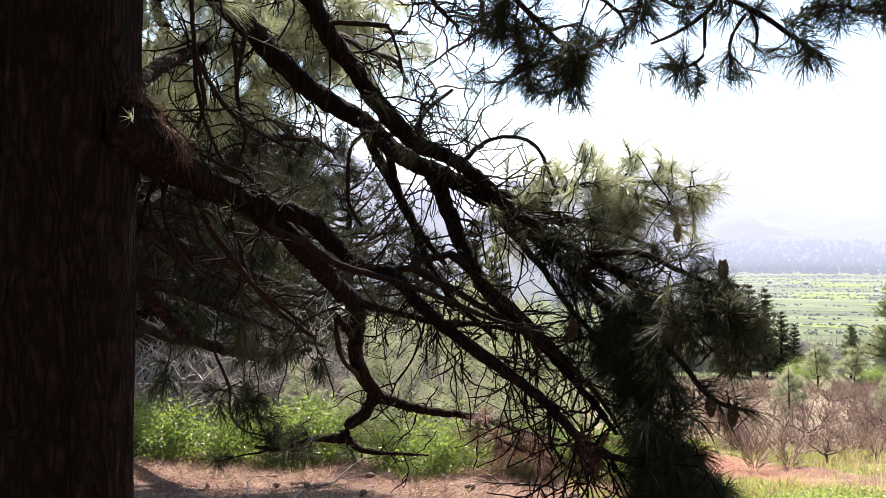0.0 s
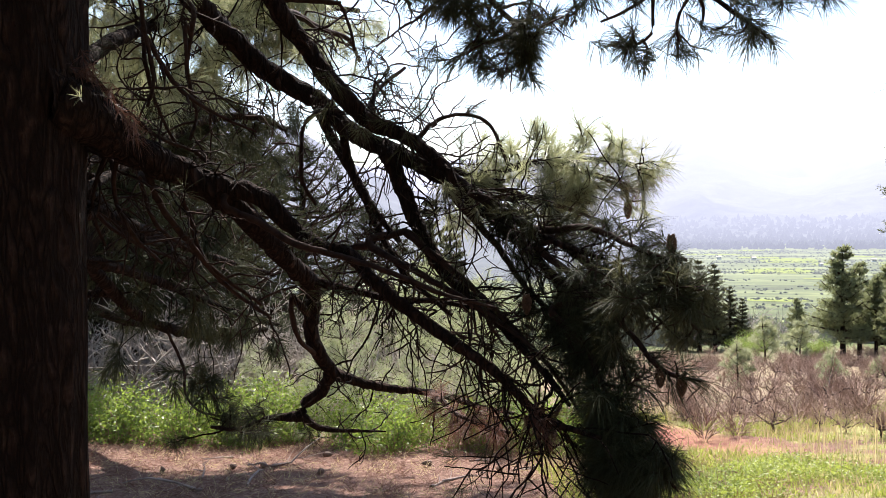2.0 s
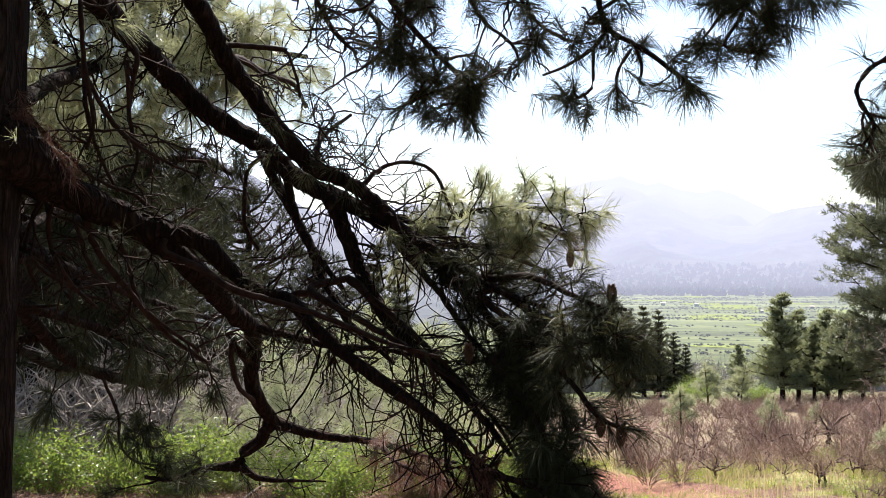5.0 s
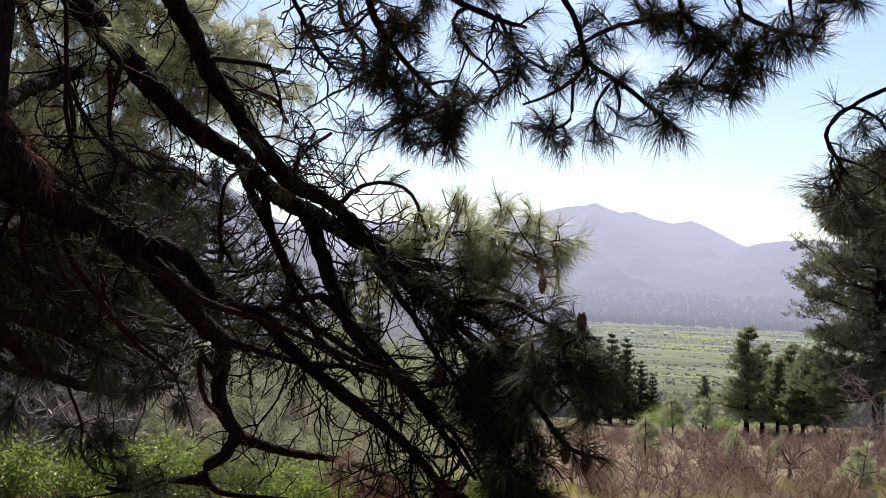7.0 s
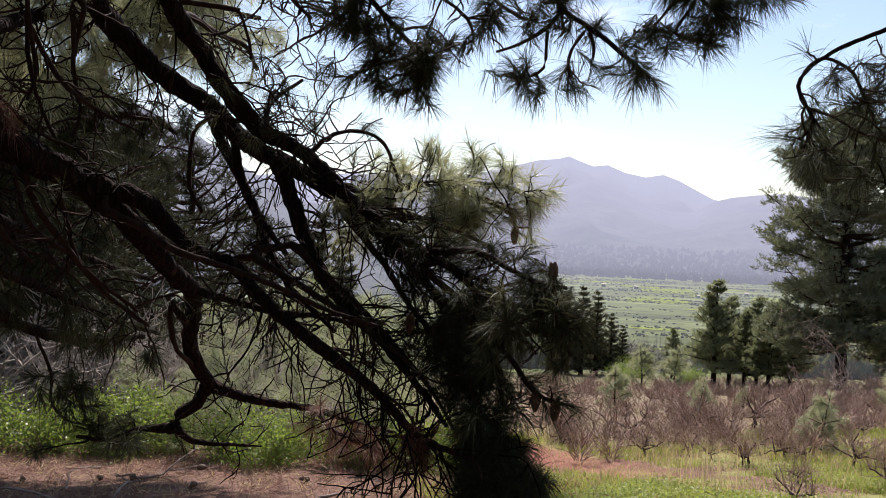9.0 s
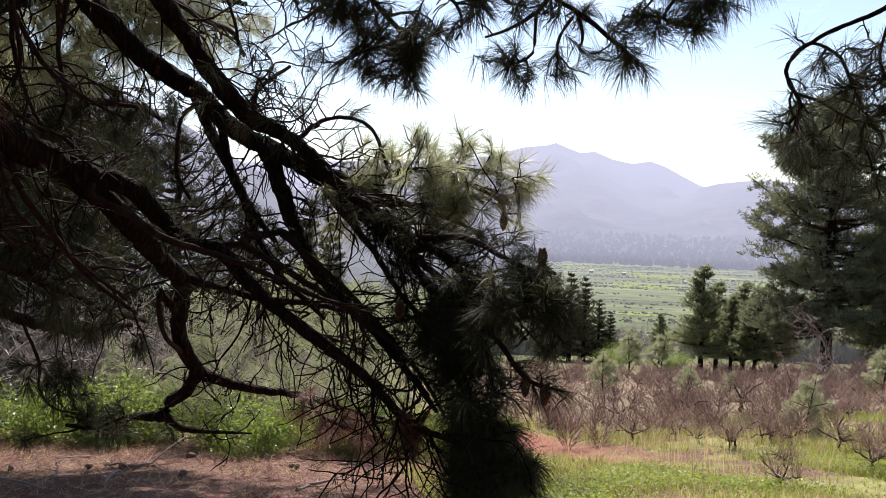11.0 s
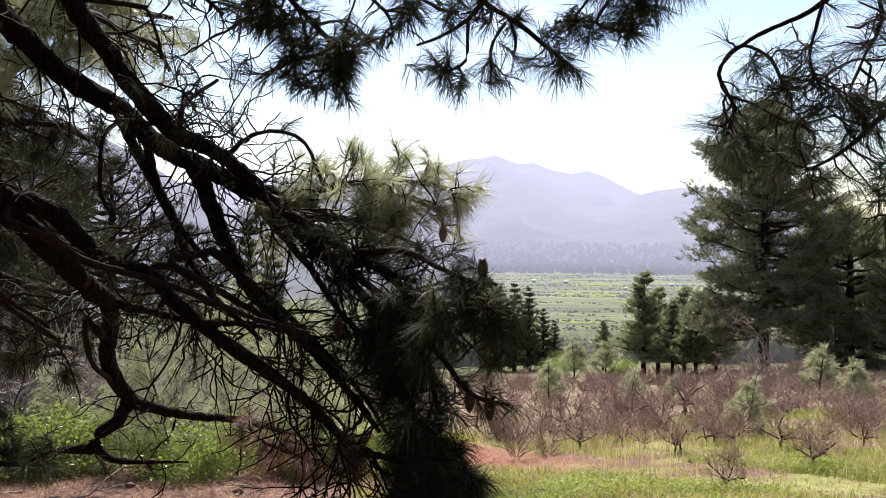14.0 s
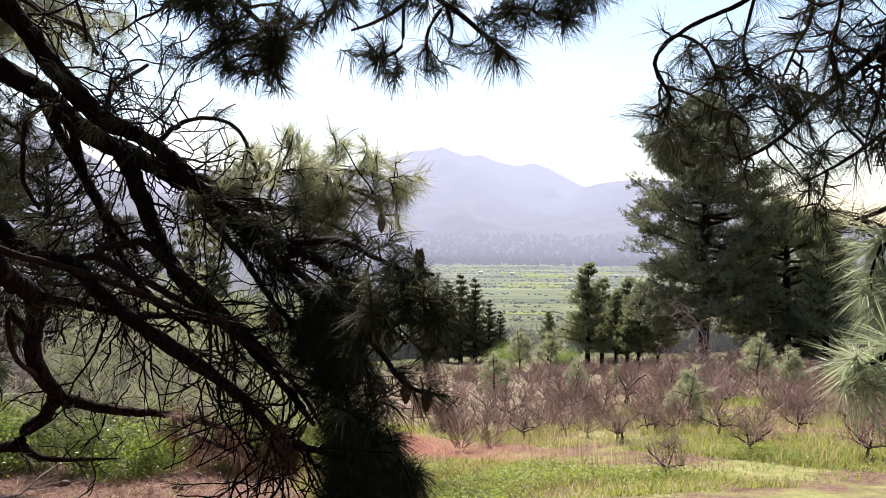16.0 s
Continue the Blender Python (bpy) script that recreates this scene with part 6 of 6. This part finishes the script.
for k in range(1700):
    x, y = srng.uniform(-6, 3.5), srng.uniform(6.5, 13.5)
    lit.tuft((x, y, float(ground_z(x, y)) + 0.02), srng.normal(size=3) * np.array([1, 1, 0.05]), 22, 0.16, 0.004, (10, 170), 0.0, 0.3, simple=True)
tagged(new("pine_litter", lit.mesh("pine_litter", M_NEEDLE_DRY)), "rust-brown fallen pine needles on the ground", "litter", kind="stuff")
straw = Needles(srng)
for k in range(700):
    x, y = srng.uniform(-6, 3.5), srng.uniform(7.5, 13)
    straw.tuft((x, y, float(ground_z(x, y)) + 0.025), srng.normal(size=3) * np.array([1, 1, 0.08]), 12, 0.14, 0.005, (10, 170), 0.0, 0.25, simple=True)
tagged(new("pine_litter", straw.mesh("pine_litter", M_STRAW)), "pale bleached fallen needles on the ground", "litter", kind="stuff")


def fallen_stick(x, y, turn, length):
    w = Wood(srng)
    st, _e = crooked(srng, (0, 0, 0), (1, 0, 0.03), length, 0.014, 0.005, 0.09, 0.35)
    w.add(st, 6, 0.1)
    for k in (2, 4):
        if k < len(st):
            tw, _e = crooked(srng, st[k, :3], (1, srng.choice([-1.0, 1.0]), 0.25), length * 0.35, 0.006, 0.003, 0.07, 0.4)
            w.add(tw, 4)
    ob = new("fallen_branch", w.mesh("fallen_branch", M_DEAD))
    ob.matrix_basis = Matrix.Translation((x, y, float(ground_z(x, y)) + 0.02)) @ Matrix.Rotation(turn, 4, "Z")
    tagged(ob, "thin dead fallen branch on the needle litter", "branch", "fallen branches")


for k in range(14):
    fallen_stick(srng.uniform(-4.5, 2.2), srng.uniform(8.2, 11.4), srng.uniform(0, 6.28), srng.uniform(0.4, 1.0))


def fallen_cone(x, y, turn):
    n = Wood(srng)
    n.add([(0, 0, 0, 0.008), (0.02, 0, 0.005, 0.028), (0.06, 0, 0.008, 0.034), (0.1, 0, 0.005, 0.022), (0.13, 0, 0, 0.004)], 9, 0.2)
    ob = new("pine_cone", n.mesh("pine_cone", M_CONE))
    ob.matrix_basis = Matrix.Translation((x, y, float(ground_z(x, y)) + 0.03)) @ Matrix.Rotation(turn, 4, "Z")
    tagged(ob, "dark fallen pine cone on the needle litter", "pine cone", "fallen cones")


for k in range(8):
    fallen_cone(srng.uniform(-4.5, 1.5), srng.uniform(8.0, 11.0), srng.uniform(0, 6.28))


# ---- valley floor ----
def tree_sheet(name, places, rng, h, w, mat, label, category):
    """Very far trees: ragged little crowns, one sheet of stuff."""
    n = len(places)
    sides = 5
    prof = ((0.0, 0.7), (0.45, 1.0), (1.0, 0.15))
    hh = (h * rng.uniform(0.5, 1.3, n))[:, None]
    ww = (w * rng.uniform(0.6, 1.4, n))[:, None]
    z0 = ground_z(places[:, 0], places[:, 1])[:, None] if places.shape[1] == 2 else places[:, 2:3]
    a0 = rng.uniform(0, 6.28, n)[:, None] + np.arange(sides)[None, :] / sides * 2 * np.pi
    rows = []
    for f, q in prof:
        rr = ww * q * rng.uniform(0.7, 1.3, (n, sides))
        rows.append(np.stack([places[:, 0:1] + np.cos(a0) * rr, places[:, 1:2] + np.sin(a0) * rr, z0 + hh * f * rng.uniform(0.85, 1.1, (n, sides))], -1))
    v = np.stack(rows, 1).reshape(-1, 3)
    o = np.arange(n)[:, None] * (sides * len(prof))
    q = []
    for k in range(len(prof) - 1):
        for j in range(sides):
            m = (j + 1) % sides
            q.append(o + np.array([[k * sides + j, k * sides + m, (k + 1) * sides + m, (k + 1) * sides + j]]))
    return tagged(new(name, mesh_np(name, v, np.concatenate(q), None, mat)), label, category, kind="stuff")


# far woods and valley scrub carry painted haze as emission
M_FAR_TREE = distant("far trees", [(0.3, (0.035, 0.05, 0.03)), (0.7, (0.08, 0.10, 0.06))], 0.05, HAZE_GLOW, (1400, 0.40), (2200, 0.6), fine=0.3)
M_VALLEY_TREE = distant("valley trees", [(0.3, (0.085, 0.10, 0.042)), (0.7, (0.15, 0.165, 0.065))], 0.05, HAZE_GLOW, (300, 0.06), (1400, 0.38), fine=0.3)


def fan(rng, n, d0, d1, a0=-62.0, a1=15.0, thr=-1.0, s=0.004, seed=0.0, stretch=1.0):
    out = []
    while len(out) < n:
        d, a = rng.uniform(d0, d1), radians(rng.uniform(a0, a1))
        x, y = -math.sin(a) * d, math.cos(a) * d
        if noise.noise((x * s, y * s * stretch, seed)) > thr + rng.normal() * 0.08:
            out.append((x, y))
    return np.array(out)


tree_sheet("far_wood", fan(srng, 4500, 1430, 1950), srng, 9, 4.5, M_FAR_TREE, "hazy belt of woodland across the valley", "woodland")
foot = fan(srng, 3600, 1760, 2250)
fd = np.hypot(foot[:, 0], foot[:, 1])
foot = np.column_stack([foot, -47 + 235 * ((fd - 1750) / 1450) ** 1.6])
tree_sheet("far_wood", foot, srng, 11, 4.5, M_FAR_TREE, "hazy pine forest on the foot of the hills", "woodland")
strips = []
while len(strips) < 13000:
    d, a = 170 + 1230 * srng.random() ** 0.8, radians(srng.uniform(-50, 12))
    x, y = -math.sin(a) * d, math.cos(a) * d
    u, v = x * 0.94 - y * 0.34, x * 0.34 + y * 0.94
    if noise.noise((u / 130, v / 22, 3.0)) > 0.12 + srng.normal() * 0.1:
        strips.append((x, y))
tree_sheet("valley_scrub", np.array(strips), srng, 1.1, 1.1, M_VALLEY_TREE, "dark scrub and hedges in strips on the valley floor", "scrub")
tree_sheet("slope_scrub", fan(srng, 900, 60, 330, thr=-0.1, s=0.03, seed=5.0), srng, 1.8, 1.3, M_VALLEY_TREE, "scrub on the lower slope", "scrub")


# the plots' own green, plus haze painted in as emission
M_PLOT = distant("bright field", [(0.3, (0.18, 0.225, 0.055)), (0.7, (0.27, 0.31, 0.085))], 0.06, HAZE_GLOW, (300, 0.04), (1500, 0.30), fine=0.15)


def field_plot(az, dist, wide, deep, seed):
    """A tilled plot with a wavering edge, lying on the valley floor; az in degrees to the right of straight ahead."""
    n, rings = 40, (0.0, 0.5, 1.0)
    ca, sa_ = math.cos(radians(az)), math.sin(radians(az))
    v = []
    for f in rings:
        for k in range(n):
            t = k / n * 2 * math.pi
            r = f * (1 + 0.35 * noise.noise((math.cos(t) * 1.6, math.sin(t) * 1.6, seed)))
            a, b = abs(math.cos(t)) ** 0.6 * math.copysign(1, math.cos(t)) * r * wide / 2, math.sin(t) * r * deep / 2
            x, y = sa_ * (dist + b) + ca * a, ca * (dist + b) - sa_ * a
            v.append((x, y, float(ground_z(x, y)) + 0.25 + (0.15 if f < 1 else 0)))
    q = [(i * n + k, i * n + (k + 1) % n, (i + 1) * n + (k + 1) % n, (i + 1) * n + k) for i in range(len(rings) - 1) for k in range(n)]
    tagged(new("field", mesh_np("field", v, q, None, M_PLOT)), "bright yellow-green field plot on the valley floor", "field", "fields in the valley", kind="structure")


for k, (az, dist, wide, deep) in enumerate(((24.9, 1065, 66, 105), (23.9, 865, 62, 92), (23.0, 1150, 50, 60), (28.3, 1180, 50, 50), (22.6, 1380, 46, 40), (26.6, 985, 24, 36), (31.0, 1000, 60, 70), (20.0, 1240, 90, 40), (27.2, 760, 40, 22), (24.0, 560, 36, 14))):
    field_plot(az, dist, wide, deep, k * 3.7)


def house(x, y, w, turn):
    """A small white farmhouse far across the valley."""
    z = float(ground_z(x, y))
    e = thing("house", (x, y, z), "tiny white farmhouse on the valley floor", "house", "farmhouses in the valley")
    e.rotation_euler = (0, 0, turn)
    h, d = w * 0.55, w * 0.6
    v = [(-w / 2, -d / 2, 0), (w / 2, -d / 2, 0), (w / 2, d / 2, 0), (-w / 2, d / 2, 0), (-w / 2, -d / 2, h), (w / 2, -d / 2, h), (w / 2, d / 2, h), (-w / 2, d / 2, h), (-w / 2, 0, h * 1.35), (w / 2, 0, h * 1.35)]
    part("wall", mesh_np("wall", v, [(0, 1, 5, 4), (1, 2, 6, 5), (2, 3, 7, 6), (3, 0, 4, 7)], [(4, 8, 7), (5, 6, 9)], M_WALL), e)
    o = 0.3
    rv = [(-w / 2 - o, -d / 2 - o, h - 0.1), (w / 2 + o, -d / 2 - o, h - 0.1), (w / 2 + o, 0, h * 1.4), (-w / 2 - o, 0, h * 1.4), (-w / 2 - o, d / 2 + o, h - 0.1), (w / 2 + o, d / 2 + o, h - 0.1)]
    part("roof", mesh_np("roof", rv, [(0, 1, 2, 3), (3, 2, 5, 4)], None, M_ROOF), e)
    for k in (-0.25, 0.2):
        wv = [(w * k - 0.5, -d / 2 - 0.05, h * 0.45), (w * k + 0.5, -d / 2 - 0.05, h * 0.45), (w * k + 0.5, -d / 2 - 0.05, h * 0.68), (w * k - 0.5, -d / 2 - 0.05, h * 0.68)]
        part("window", mesh_np("window", wv, [(0, 1, 2, 3)], None, M_VINE_DARK), e)


M_WALL = solid("whitewash", 0.5, [(0.3, (0.62, 0.60, 0.56)), (0.7, (0.78, 0.76, 0.72))], 0.9, 3, 0.2, 0.02)
M_ROOF = solid("roof tiles", 0.8, [(0.3, (0.30, 0.25, 0.22)), (0.7, (0.45, 0.40, 0.36))], 0.9, 4, 0.3, 0.05)
for p, w, tr in (((529, 1021), 6.5, 0.2), ((387, 1029), 5.5, -0.3), ((424, 850), 4.5, 0.5), ((416, 996), 5.5, 0.1), ((515, 914), 5, -0.2)):
    house(p[0], p[1], w, tr)
